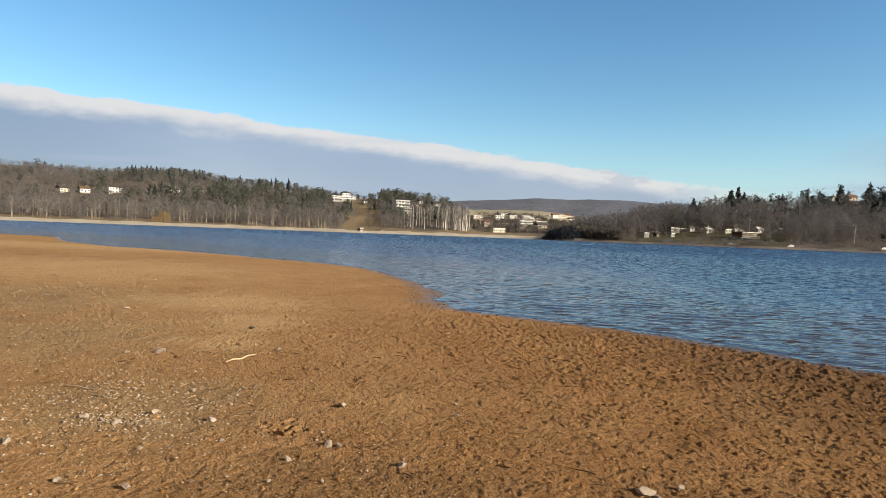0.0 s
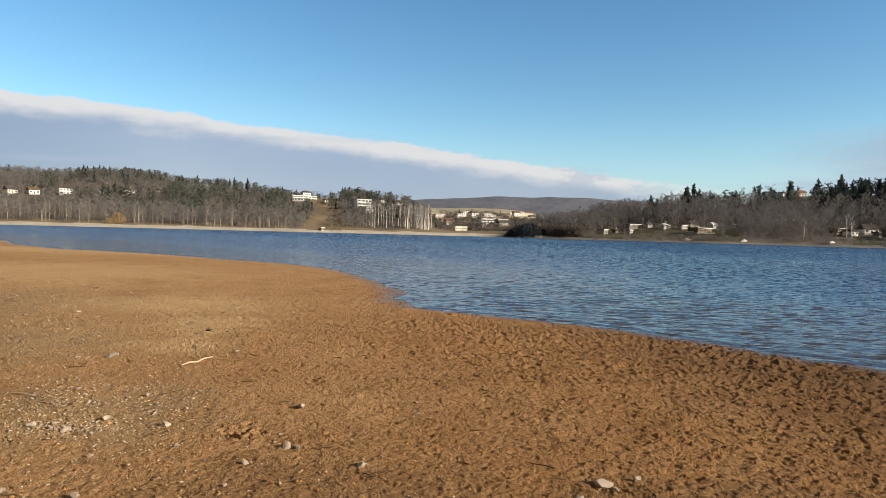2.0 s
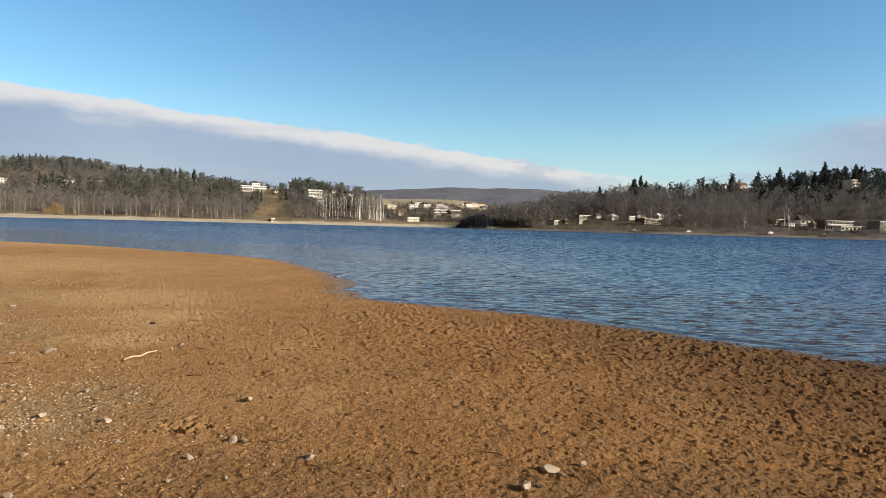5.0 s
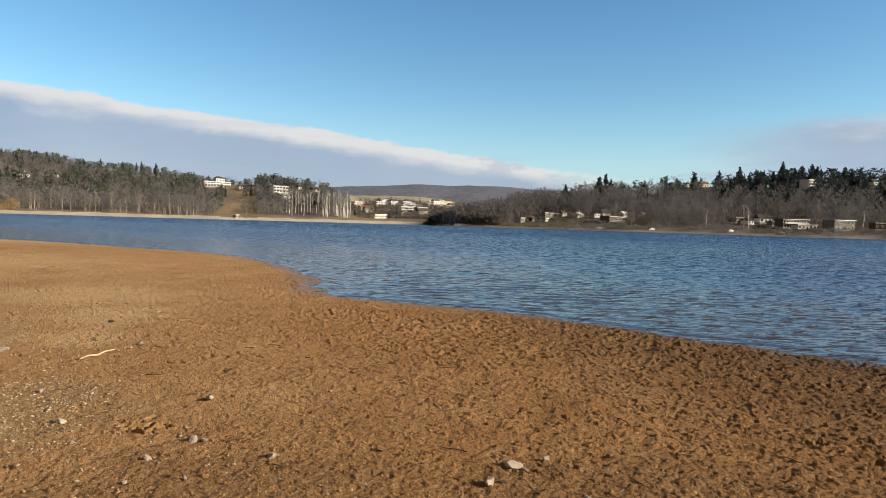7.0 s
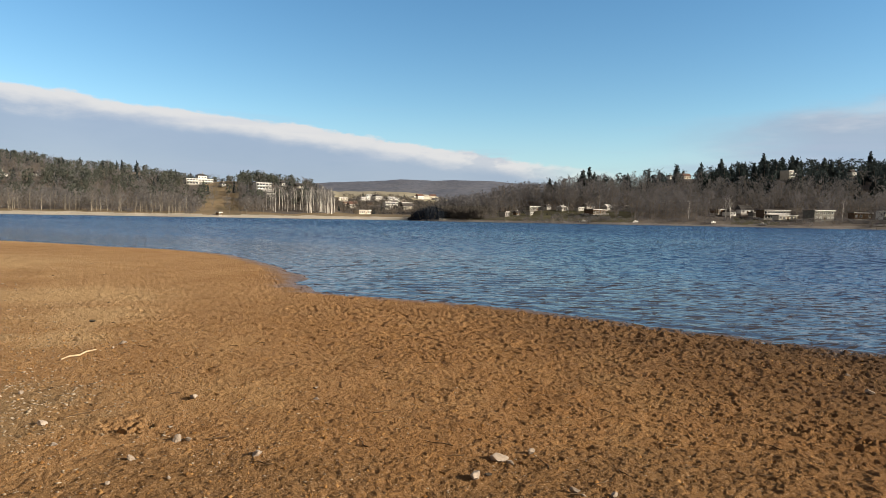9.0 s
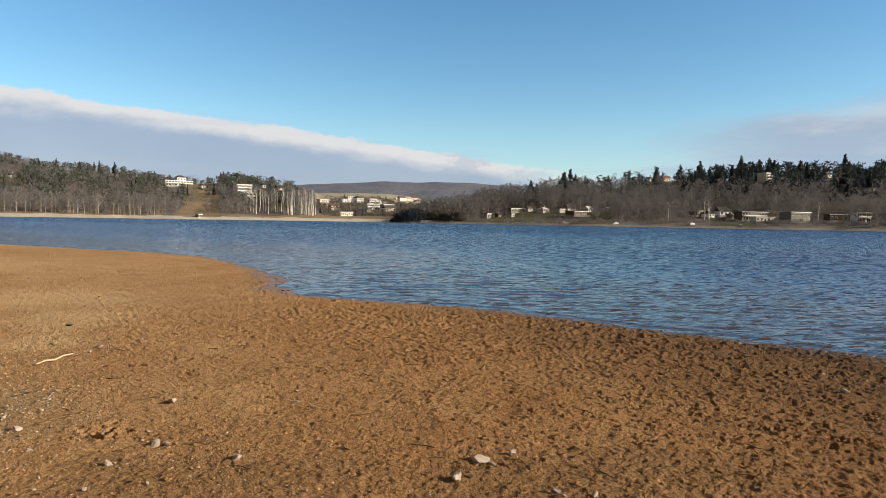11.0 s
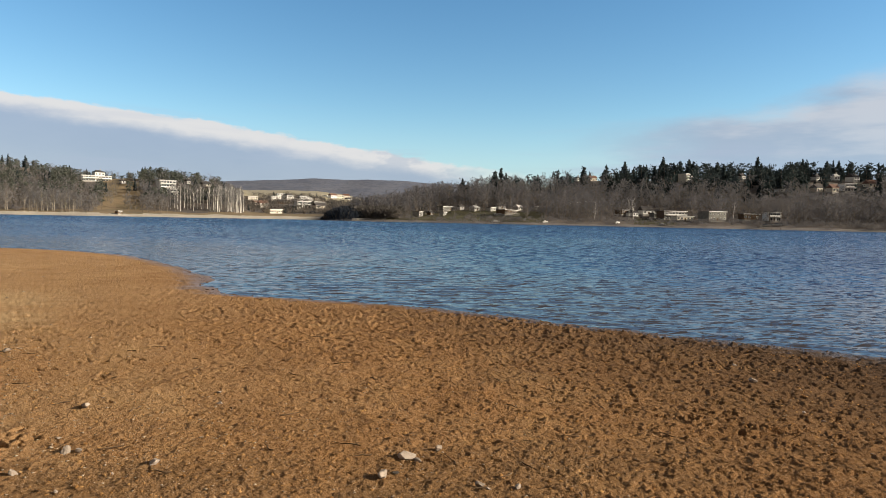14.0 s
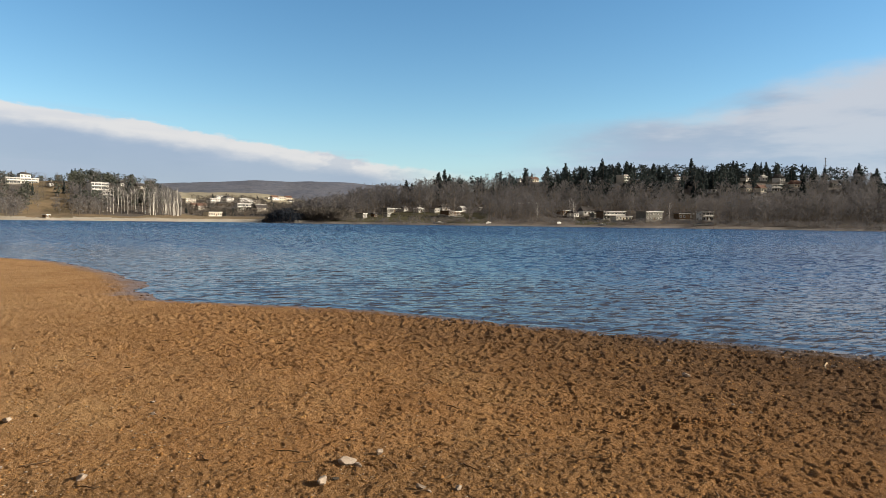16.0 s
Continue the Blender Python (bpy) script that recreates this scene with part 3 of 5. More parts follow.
def make_ground():
    sheets, total = [], 0
    for rings, bearings in ((NEAR_RINGS, BEARINGS), (FAR_RINGS, WIDE_BEARINGS)):
        x, y, quads = polar_grid(rings, bearings)
        d = shore_distance(x, y)
        z = relief(x, y, land_height(x, y), d, np.broadcast_to(((bearings + 180) % 360 - 180)[None], x.shape))
        if rings is NEAR_RINGS:
            press(x, y, z, d)
            # the last ring meets the coarser sheet
            z[-1, 1:len(FINE) - 1:2] = (z[-1, 0:len(FINE) - 2:2] + z[-1, 2:len(FINE):2]) / 2
        sheets.append((np.stack([x, y, z, d], -1).reshape(-1, 4), quads + total))
        total += x.size
    verts, quads = np.vstack([v for v, _ in sheets]), np.vstack([q for _, q in sheets])
    x, y, z, d = verts.T
    verts = verts[:, :3]
    # what lies deep under water is left to the lake bed
    deep = (d < -2.5) & (np.hypot(x, y) < 320)
    quads = quads[~deep[quads].all(1)]
    kept, back = np.unique(quads, return_inverse=True)
    verts, quads = verts[kept], back.reshape(-1, 4)
    cx, cy = verts[quads, 0].mean(1), verts[quads, 1].mean(1)
    r, b = np.hypot(cx, cy), np.degrees(np.arctan2(cx, cy))
    s = r - far_shore(b)
    slot = np.zeros(len(quads), int)
    slot[(r > 60) & (s < -2) & (verts[quads, 2].mean(1) < -0.3)] = 1
    edge = 17 + 8 * soft_noise(b * 0.9, b * 0 + 0.3, 17)
    slot[(s >= -2) & (r > 300)] = 2
    pale = np.where(b < 8.5, edge, edge * 0.55)
    slot[(s > pale) & (r > 300)] = 4
    slot[(s > pale + 16 + 30 * (soft_noise(b * 0.7, b * 0 + 0.4, 18) + 0.5)) & (r > 300)] = 3
    open_slope = (np.abs(b + 6.9) < 1.5 + 0.9 * soft_noise(r / 30, b, 19)) & (s > 12) & (r < 750)
    slot[open_slope] = 4
    slot[(b > 2.2) & (b < 9.5) & (s > 30) & (r < 560)] = 4
    slot[(slot == 4) & (b > 12)] = 3
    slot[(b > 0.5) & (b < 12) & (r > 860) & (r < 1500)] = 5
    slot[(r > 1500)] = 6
    slot[(slot == 2) & (b > 8.5)] = 7
    slot[(slot == 3) & lawns(b, s)] = 8
    bx, by, bed = polar_grid(np.geomspace(2, 420, 40), np.arange(0, 360, 4.0))
    bed_z = np.minimum(land_height(bx, by), -0.16) - 0.05
    tagged(new("lake_bed", np_mesh("lake_bed", np.stack([bx, by, bed_z], -1).reshape(-1, 3), bed[:, ::-1], [MUD], None, True)), "brown muddy lake bed under the water", "lake bed", kind="structure")
    ob = new("ground", np_mesh("ground", verts, quads[:, ::-1], [SAND, MUD, FAR_SAND, LITTER, GRASS, FIELD, HAZED_WOOD, SHINGLE, LAWN], slot, True))
    tagged(ob, "trodden orange-brown sandy beach running on to wooded banks and hills", "ground", kind="structure")


make_ground()


def make_water():
    bearings = np.concatenate([np.arange(-46, 68, 0.34), np.arange(68, 314, 3.0)])
    rings = np.concatenate([np.geomspace(4.0, 50, 400), np.geomspace(50.5, 700, 120)])
    x, y, quads = polar_grid(rings, bearings)
    rng = np.random.default_rng(8)
    d = -shore_distance(x, y)
    r = np.hypot(x, y)
    spacing = np.maximum(r * radians(0.34) * 0.7, r * 0.0063)
    z = np.zeros_like(x)
    for _ in range(26):
        length = 0.14 * (0.8 / 0.14) ** rng.uniform()
        way = radians(204 + rng.normal() * 13)
        k = 2 * math.pi / length
        tall = 0.026 / k * (0.6 + rng.uniform() * 0.8)
        fade = np.clip(length / spacing / 3.0 - 0.6, 0, 1)
        bend = 0.35 * soft_noise(x / (length * 5), y / (length * 5), rng.integers(99))
        group = 0.6 + 0.8 * (soft_noise(x / (length * 6), y / (length * 6), rng.integers(99)) + 0.5)
        z += tall * fade * group * np.sin(k * (x * math.sin(way) + y * math.cos(way)) + rng.uniform(0, 7) + 4 * bend)
    z *= 0.25 + 0.75 * smooth(d, 0.0, 3.0)
    # two or three low swells that run up on the sand
    z += 0.015 * np.exp(-((d - 0.45 - 0.25 * soft_noise(x * 0.5, y * 0.5, 42)) / 0.12) ** 2) + 0.010 * np.exp(-((d - 1.3 - 0.4 * soft_noise(x * 0.4, y * 0.4, 41)) / 0.2) ** 2)
    verts = np.stack([x, y, z], -1).reshape(-1, 3)
    dry = (d < -1.2).ravel()
    quads = quads[~dry[quads].all(1)]
    me = np_mesh("water", verts, quads[:, ::-1], [WATER], None, True)
    me.attributes.new("open_water", "FLOAT", "POINT").data.foreach_set("value", smooth(d, 0.5, 22).astype(np.float32).ravel())
    me.attributes.new("lake_middle", "FLOAT", "POINT").data.foreach_set("value", smooth(d, 6, 40).astype(np.float32).ravel())
    me.attributes.new("lake_far", "FLOAT", "POINT").data.foreach_set("value", smooth(d, 35, 130).astype(np.float32).ravel())
    ob = new("water", me)
    tagged(ob, "rippled dark blue lake water ruffled by wind", "lake", kind="structure")


make_water()


# ---- trees ----
def tube(points, radii, sides=4):
    """Verts and triangles of a tapered limb along points."""
    pts = np.asarray(points, float)
    verts, tris = [], []
    for k, p in enumerate(pts):
        way = pts[min(k + 1, len(pts) - 1)] - pts[max(k - 1, 0)]
        way = way / (np.linalg.norm(way) + 1e-9)
        side = np.cross(way, (0.31, 0.87, 0.39))
        side /= np.linalg.norm(side) + 1e-9
        up = np.cross(side, way)
        for a in range(sides):
            t = 2 * math.pi * a / sides
            verts.append(p + radii[k] * (math.cos(t) * side + math.sin(t) * up))
    for k in range(len(pts) - 1):
        for a in range(sides):
            q, w = k * sides + a, k * sides + (a + 1) % sides
            tris += [(q, w, w + sides), (q, w + sides, q + sides)]
    return np.array(verts), np.array(tris)


class Shape:
    """Collects verts and triangles with a slot number (0 wood, 1 crown)."""

    def __init__(self):
        self.v, self.t, self.s, self.n, self.p = [], [], [], 0, []

    def add(self, v, t, slot):
        self.v.append(np.asarray(v, float)), self.t.append(np.asarray(t, int) + self.n), self.s.append(np.full(len(t), slot))
        self.p.append(np.full(len(t), len(self.p) if slot == 0 else -1))
        self.n += len(v)

    def blade(self, base, way, width, slot=1, out=None):
        """A twig or spray of needles; with out it lies flat to the crown's surface."""
        way = np.asarray(way, float)
        face = np.random.default_rng(abs(int(base[2] * 1e5 + base[0] * 1e4)) % 99991).normal(size=3)
        if out is not None:
            face = face * 0.35 + np.asarray(out) / (np.linalg.norm(out) + 1e-9)
        side = np.cross(way, face)
        side = side / (np.linalg.norm(side) + 1e-9) * width / 2
        self.add([base - side, base + side, base + way], [(0, 1, 2)], slot)

    def done(self):
        return np.vstack(self.v), np.vstack(self.t), np.concatenate(self.s), np.concatenate(self.p)


def bare_tree(seed, spread=0.28, low=0.25, blades=170, stem=0.010, upright=0.6, wide=0.017):
    """A leafless tree, one high: trunk, limbs and a haze of twigs."""
    rng = np.random.default_rng(seed)
    out = Shape()
    lean = rng.normal(size=2) * 0.04
    line = [np.array((lean[0] * h * h, lean[1] * h * h, h)) + np.append(rng.normal(size=2) * 0.008, 0) for h in (0, 0.3, 0.6, 0.9)]
    out.add(*tube(line, (stem, stem * 0.8, stem * 0.5, stem * 0.12), 4), 0)
    ends = []
    for k in range(8):
        h = low + (0.85 - low) * (k + rng.uniform()) / 8
        a = k * 2.4 + rng.uniform(0, 0.8)
        reach = spread * (0.55 + 0.6 * rng.uniform()) * (1.15 - 0.6 * h)
        foot = np.array((lean[0] * h * h, lean[1] * h * h, h))
        up = reach * (0.6 + upright * (0.7 + 0.6 * rng.uniform()))
        mid = foot + (math.cos(a) * reach * 0.6, math.sin(a) * reach * 0.6, up * 0.45)
        tip = foot + (math.cos(a) * reach, math.sin(a) * reach, up)
        tip[2] = min(tip[2], 0.98)
        out.add(*tube([foot, tip], (stem * 0.42, stem * 0.08), 3), 0)
        ends.append((foot, mid, tip))
    ends.append((line[1], line[2], line[3]))
    for k in range(blades):
        foot, mid, tip = ends[rng.integers(len(ends))]
        u = rng.uniform(0.3, 1)
        base = (foot * (1 - u) + mid * u) if rng.uniform() < 0.35 else (mid * (1 - u) + tip * u)
        way = rng.normal(size=3) * (0.034, 0.034, 0.028) + (0, 0, 0.034)
        out_way = (base - (0, 0, base[2])) * 0.2
        base = base + rng.normal(size=3) * (0.022, 0.022, 0.022)
        out.blade(base, way + out_way, wide * rng.uniform(0.5, 1.2), out=(base[0], base[1], (base[2] - 0.45) * 0.6))
    return out.done()


def spruce_tree(seed, wide=0.2, whorls=15):
    """A conifer, one high, with ragged drooping boughs."""
    rng = np.random.default_rng(seed)
    out = Shape()
    out.add(*tube([(0, 0, 0), (0, 0, 0.98)], (0.014, 0.002), 4), 0)
    for k in range(whorls):
        h0 = 0.06 + 0.92 * (k / (whorls - 1)) ** 0.92
        reach = wide * (1.03 - h0) ** 0.7 * rng.uniform(0.7, 1.15) + 0.008
        for a in np.arange(7 if k < whorls - 3 else 4):
            h = min(h0 + rng.uniform(-0.035, 0.035), 0.985)
            t = a * 2 * math.pi / 7 + k * 0.9 + rng.uniform(-0.4, 0.4)
            long = reach * rng.uniform(0.45, 1.3)
            c, s = math.cos(t), math.sin(t)
            w = long * rng.uniform(0.35, 0.65) + 0.010
            drop = long * rng.uniform(-0.05, 0.6)
            root, tip = np.array((0, 0, h + 0.03)), np.array((c * long, s * long, h - drop))
            mid = (root + tip) / 2 + (0, 0, long * 0.15)
            side = np.array((-s, c, -0.3)) * w
            out.add([root, mid + side, tip, mid - side * (1, 1, -1)], [(0, 1, 2), (0, 2, 3)], 1)
            out.add([mid + side * 0.6, mid - side * 0.6, mid + (tip - mid) * 0.5 - (0, 0, w * 1.3 + 0.03)], [(0, 1, 2)], 1)
    return out.done()


def pine_tree(seed, blades=150):
    """A pine, one high: bare lower trunk, clumped crown."""
    rng = np.random.default_rng(seed)
    out = Shape()
    lean = rng.normal(size=2) * 0.03
    out.add(*tube([(0, 0, 0), (lean[0], lean[1], 0.95)], (0.014, 0.003), 4), 0)
    for k in range(11):
        h = 0.24 + 0.72 * (k + rng.uniform()) / 11
        reach = 0.2 * math.sin(math.pi * (h - 0.1) / 1.0) ** 0.8 * rng.uniform(0.35, 1.0)
        a = k * 2.4 + rng.uniform()
        hub = np.array((lean[0] * h + math.cos(a) * reach, lean[1] * h + math.sin(a) * reach, h))
        out.add(*tube([(lean[0] * h, lean[1] * h, h - 0.03), hub], (0.006, 0.002), 3), 0)
        for _ in range(blades // 11):
            base = hub + rng.normal(size=3) * (0.05, 0.05, 0.03)
            out.blade(base, rng.normal(size=3) * 0.055 + (0, 0, 0.02), 0.07 * rng.uniform(0.6, 1.2), out=base - hub + (base[0], base[1], 0.02))
    return out.done()


def bush(seed, blades=110, wide=0.75, fine=0.06):
    """A shrub, one high, of twigs fanning from the ground."""
    rng = np.random.default_rng(seed)
    out = Shape()
    for k in range(5):
        a, reach = k * 2.4, wide * rng.uniform(0.2, 0.6)
        out.add(*tube([(0, 0, 0), (math.cos(a) * reach * 0.5, math.sin(a) * reach * 0.5, 0.45), (math.cos(a) * reach, math.sin(a) * reach, 0.85)], (0.02, 0.012, 0.003), 3), 0)
    for k in range(blades):
        a, q, h = rng.uniform(0, 6.283), math.sqrt(rng.uniform()), rng.uniform(0.02, 1) ** 0.8
        dome = math.sqrt(max(0.05, 1 - (h * 0.95) ** 2)) * wide
        base = np.array((math.cos(a) * q * dome, math.sin(a) * q * dome, h * 0.85))
        out.blade(base, rng.normal(size=3) * 0.07 + (math.cos(a) * 0.04, math.sin(a) * 0.04, 0.1), fine * rng.uniform(0.5, 1.3), out=base)
    return out.done()


BARE_KINDS = [bare_tree(100 + k, 0.2 + 0.03 * (k % 4), 0.06 + 0.04 * (k % 3), 150, wide=0.026) for k in range(8)]
POPLAR_KINDS = [bare_tree(140 + k, 0.13, 0.2, 90, 0.013, 1.6) for k in range(4)]
BIRCH_KINDS = [bare_tree(160 + k, 0.10 + 0.02 * (k % 2), 0.34, 110, 0.017, 1.5, 0.011) for k in range(5)]
SPRUCE_KINDS = [spruce_tree(200 + k, 0.21 + 0.025 * (k % 4)) for k in range(7)]
PINE_KINDS = [pine_tree(230 + k) for k in range(6)]
BUSH_KINDS = [bush(260 + k) for k in range(5)]
DENSE_KINDS = [bush(280 + k, 700, 0.85, 0.042) for k in range(4)]
ROOM = []  # bearing from, to, distance, height angle above which trees in front would hide a house


def wood(name, label, category, kinds, rows, mats):
    """Many trees as one mesh. rows: x, y, z, height, width factor."""
    rng = np.random.default_rng(len(rows))
    rows = np.asarray(rows, float)
    pick = rng.integers(len(kinds), size=len(rows))
    turn = rng.uniform(0, 6.283, len(rows))
    vs, ts, ss, tones, n = [], [], [], [], 0
    tone = np.clip(rng.normal(0.5, 0.28, len(rows)), 0, 1)
    for k, (v, t, s, _) in enumerate(kinds):
        mine = rows[pick == k]
        if not len(mine):
            continue
        c, w = np.cos(turn[pick == k])[:, None], np.sin(turn[pick == k])[:, None]
        tall, fat = mine[:, 3:4], mine[:, 3:4] * mine[:, 4:5]
        px = (v[None, :, 0] * c - v[None, :, 1] * w) * fat + mine[:, 0:1]
        py = (v[None, :, 0] * w + v[None, :, 1] * c) * fat + mine[:, 1:2]
        pz = v[None, :, 2] * tall + mine[:, 2:3] - 0.15
        vs.append(np.stack([px, py, pz], -1).reshape(-1, 3))
        ts.append((t[None] + (np.arange(len(mine)) * len(v))[:, None, None] + n).reshape(-1, 3))
        ss.append(np.tile(s, len(mine)))
        tones.append(np.repeat(tone[pick == k], len(v)))
        n += len(mine) * len(v)
    ob = new(name, np_mesh(name, np.vstack(vs), np.vstack(ts), mats, np.concatenate(ss)))
    ob.data.attributes.new("tone", "FLOAT", "POINT").data.foreach_set("value", np.concatenate(tones).astype(np.float32))
    return tagged(ob, label, category, kind="stuff")


def single_tree(kind, label, category, shape, bearing, dist, tall, fat, mats, group="", turn=0.0):
    """One tree as a thing with trunk and crown."""
    x, y = dist * math.sin(radians(bearing)), dist * math.cos(radians(bearing))
    z = float(land_height(np.array(x), np.array(y)))
    top = tagged(new(kind), label, category, group)
    top.matrix_world = pose(x, y, z - 0.1, 0, 0, turn)
    v, t, s, piece = shape
    for mark in np.unique(piece):
        name = "crown" if mark < 0 else "trunk" if mark == 0 else "limb"
        used, back = np.unique(t[piece == mark], return_inverse=True)
        ob = new(name, np_mesh(name, v[used] * (tall * fat, tall * fat, tall), back.reshape(-1, 3), [mats[1 if mark < 0 else 0]]))
        ob.parent = top
    return top


# ---- houses across the lake ----
PLASTER = material("white_plaster", two_tone((0.88, 0.87, 0.84), (0.78, 0.76, 0.72), 0.4, 3.0), 0.85)
# copy of PLASTER with shade put into its colour, for the bank cabins
DIMMED_PLASTER = material("dimmed_plaster", two_tone((0.46, 0.45, 0.43), (0.34, 0.33, 0.31), 0.6, 3.0), 0.9)
CREAM = material("cream_plaster", two_tone((0.72, 0.66, 0.55), (0.62, 0.56, 0.46), 0.4, 3.0), 0.85)
GREY_WALL = material("grey_boarding", two_tone((0.22, 0.215, 0.19), (0.16, 0.155, 0.14), 0.6, 3.0), 0.85)
BROWN_WALL = material("brown_boarding", two_tone((0.16, 0.10, 0.06), (0.10, 0.07, 0.045), 0.6, 3.0), 0.85)
DARK_ROOF = material("dark_roofing", two_tone((0.06, 0.055, 0.055), (0.10, 0.09, 0.085), 0.5, 3.0), 0.8)
RED_ROOF = material("red_roof_tiles", two_tone((0.20, 0.11, 0.08), (0.15, 0.09, 0.07), 0.5, 3.0), 0.8)
PALE_ROOF = material("pale_roof_sheet", two_tone((0.60, 0.59, 0.57), (0.50, 0.49, 0.47), 0.5, 3.0), 0.6)
GLASS = material("window_glass", lambda n, s, p: n.put(s.inputs["Base Color"], rgb(0.02, 0.025, 0.03)), 0.08, spec=0.5)
FRAME = material("window_frame", two_tone((0.7, 0.69, 0.66), (0.6, 0.58, 0.55), 3.0), 0.6)
CONCRETE = material("concrete", two_tone((0.42, 0.40, 0.36), (0.32, 0.30, 0.27), 0.4, 2.0, 0.4, 0.05), 0.9)
STEEL = material("galvanised_steel", two_tone((0.35, 0.36, 0.37), (0.28, 0.29, 0.30), 2.0), 0.45, metal=0.8)
HULL = material("boat_hull", two_tone((0.78, 0.77, 0.74), (0.66, 0.65, 0.62), 0.8), 0.35)
TARP = material("dark_tarpaulin", two_tone((0.05, 0.06, 0.08), (0.08, 0.09, 0.11), 1.5), 0.7)


def window_meshes():
    bm = bmesh.new()
    for x0, z0, x1, z1 in ((-0.6, 0, 0.6, 0.1), (-0.6, 1.2, 0.6, 1.3), (-0.6, 0.1, -0.5, 1.2), (0.5, 0.1, 0.6, 1.2), (-0.04, 0.1, 0.04, 1.2)):
        box(bm, x0, -0.09, z0, x1, 0.06, z1)
    frame_me = bpy.data.meshes.new("window")
    bm.to_mesh(frame_me), bm.free()
    frame_me.materials.append(FRAME)
    bm = box_bm(-0.5, -0.03, 0.1, 0.5, 0.02, 1.2)
    pane_me = bpy.data.meshes.new("pane")
    bm.to_mesh(pane_me), bm.free()
    pane_me.materials.append(GLASS)
    return frame_me, pane_me


WINDOW_ME, PANE_ME = window_meshes()


def place_at(bearing, dist, turn=0.0, sink=0.0):
    x, y = dist * math.sin(radians(bearing)), dist * math.cos(radians(bearing))
    z = float(land_height(np.array(x), np.array(y)))
    return pose(x, y, z - sink, 0, 0, -bearing + turn)


def house(label, bearing, dist, wide, tall, deep, storeys=1, roof="gable", wall=PLASTER, cover=DARK_ROOF, turn=0.0, bays=0, balcony=False, group="houses across the lake", name="house", category="house", open_front=True):
    """A house whose front looks over the lake. tall: up to the eaves; the roof rises above."""
    top = tagged(new(name), label, category, group)
    # walls on these bearings take the darker copy to look less sunlit
    if 14 < bearing < 28 and wall is PLASTER:
        wall = DIMMED_PLASTER
    turn += 32 if bearing < 12 else 18 if bearing < 30 else 4
    top.matrix_world = place_at(bearing, dist, turn)
    w, d = wide / 2, deep / 2
    part("wall", box_bm(-w, -d, -2.5, w, d, tall, bevel=0.05), wall, top)
    part("plinth", box_bm(-w - 0.08, -d - 0.08, -2.6, w + 0.08, d + 0.08, 0.35), CONCRETE, top)
    bm = bmesh.new()
    if roof == "flat":
        box(bm, -w - 0.35, -d - 0.45, tall, w + 0.35, d + 0.3, tall + 0.3, bevel=0.06)
    else:
        rise, o = deep * (0.42 if roof == "gable" else 0.3), 0.45
        inset = 0.0 if roof == "gable" else min(d, w * 0.8)
        low = [bm.verts.new(c) for c in ((-w - o, -d - o, tall - 0.15), (w + o, -d - o, tall - 0.15), (w + o, d + o, tall - 0.15), (-w - o, d + o, tall - 0.15))]
        ridge = [bm.verts.new((-w - o + inset, 0, tall + rise)), bm.verts.new((w + o - inset, 0, tall + rise))]
        for f in ((low[0], low[1], ridge[1], ridge[0]), (low[2], low[3], ridge[0], ridge[1]), (low[1], low[2], ridge[1]), (low[3], low[0], ridge[0]), (low[3], low[2], low[1], low[0])):
            bm.faces.new(f)
    roof_ob = part("roof", bm, cover, top)
    if roof == "flat":
        part("fascia", box_bm(-w - 0.4, -d - 0.52, tall - 0.08, w + 0.4, -d - 0.46, tall + 0.34), PLASTER, roof_ob)
    if roof != "flat":
        cx = w * 0.4
        part("chimney", box_bm(cx - 0.3, -0.1, tall, cx + 0.3, 0.5, tall + deep * 0.42 + 0.7, bevel=0.03), CONCRETE, roof_ob)
    bays = bays or max(1, int(wide / 2.6))
    each = tall / storeys
    for level in range(storeys):
        for k in range(bays):
            cx = -w + wide * (k + 0.5) / bays
            if level == 0 and k == bays // 2 and bays > 2:
                part("door", box_bm(cx - 0.5, -d - 0.06, 0, cx + 0.5, -d + 0.02, min(2.05, each - 0.2)), BROWN_WALL, top)
                continue
            sx, sz = (wide / bays / 1.28, (each - 0.75) / 1.3) if balcony else (min(1.25, wide / bays / 1.5), min(1.1, (each - 0.9) / 1.3))
            m = Matrix.LocRotScale((cx, -d, level * each + (0.3 if balcony else max(0.5, each * 0.33))), None, (sx, 1, max(0.5, sz)))
            shared("pane", PANE_ME, shared("window", WINDOW_ME, top, m), Matrix())
        if balcony and level:
            slab = part("balcony", box_bm(-w * 0.95, -d - 1.3, level * each - 0.12, w * 0.95, -d, level * each + 0.06), CONCRETE, top)
            part("railing", box_bm(-w * 0.95, -d - 1.3, level * each + 0.06, w * 0.95, -d - 1.22, level * each + 0.95), PLASTER, slab)
    half = math.degrees((w + 1.8) / dist)
    foot = float(top.matrix_world.translation.z)
    if open_front:
        ROOM.append((bearing - half, bearing + half, dist, math.degrees(math.atan2(foot + tall * (0.6 if bearing < -15 else 0.4) - EYE, dist))))
    return top


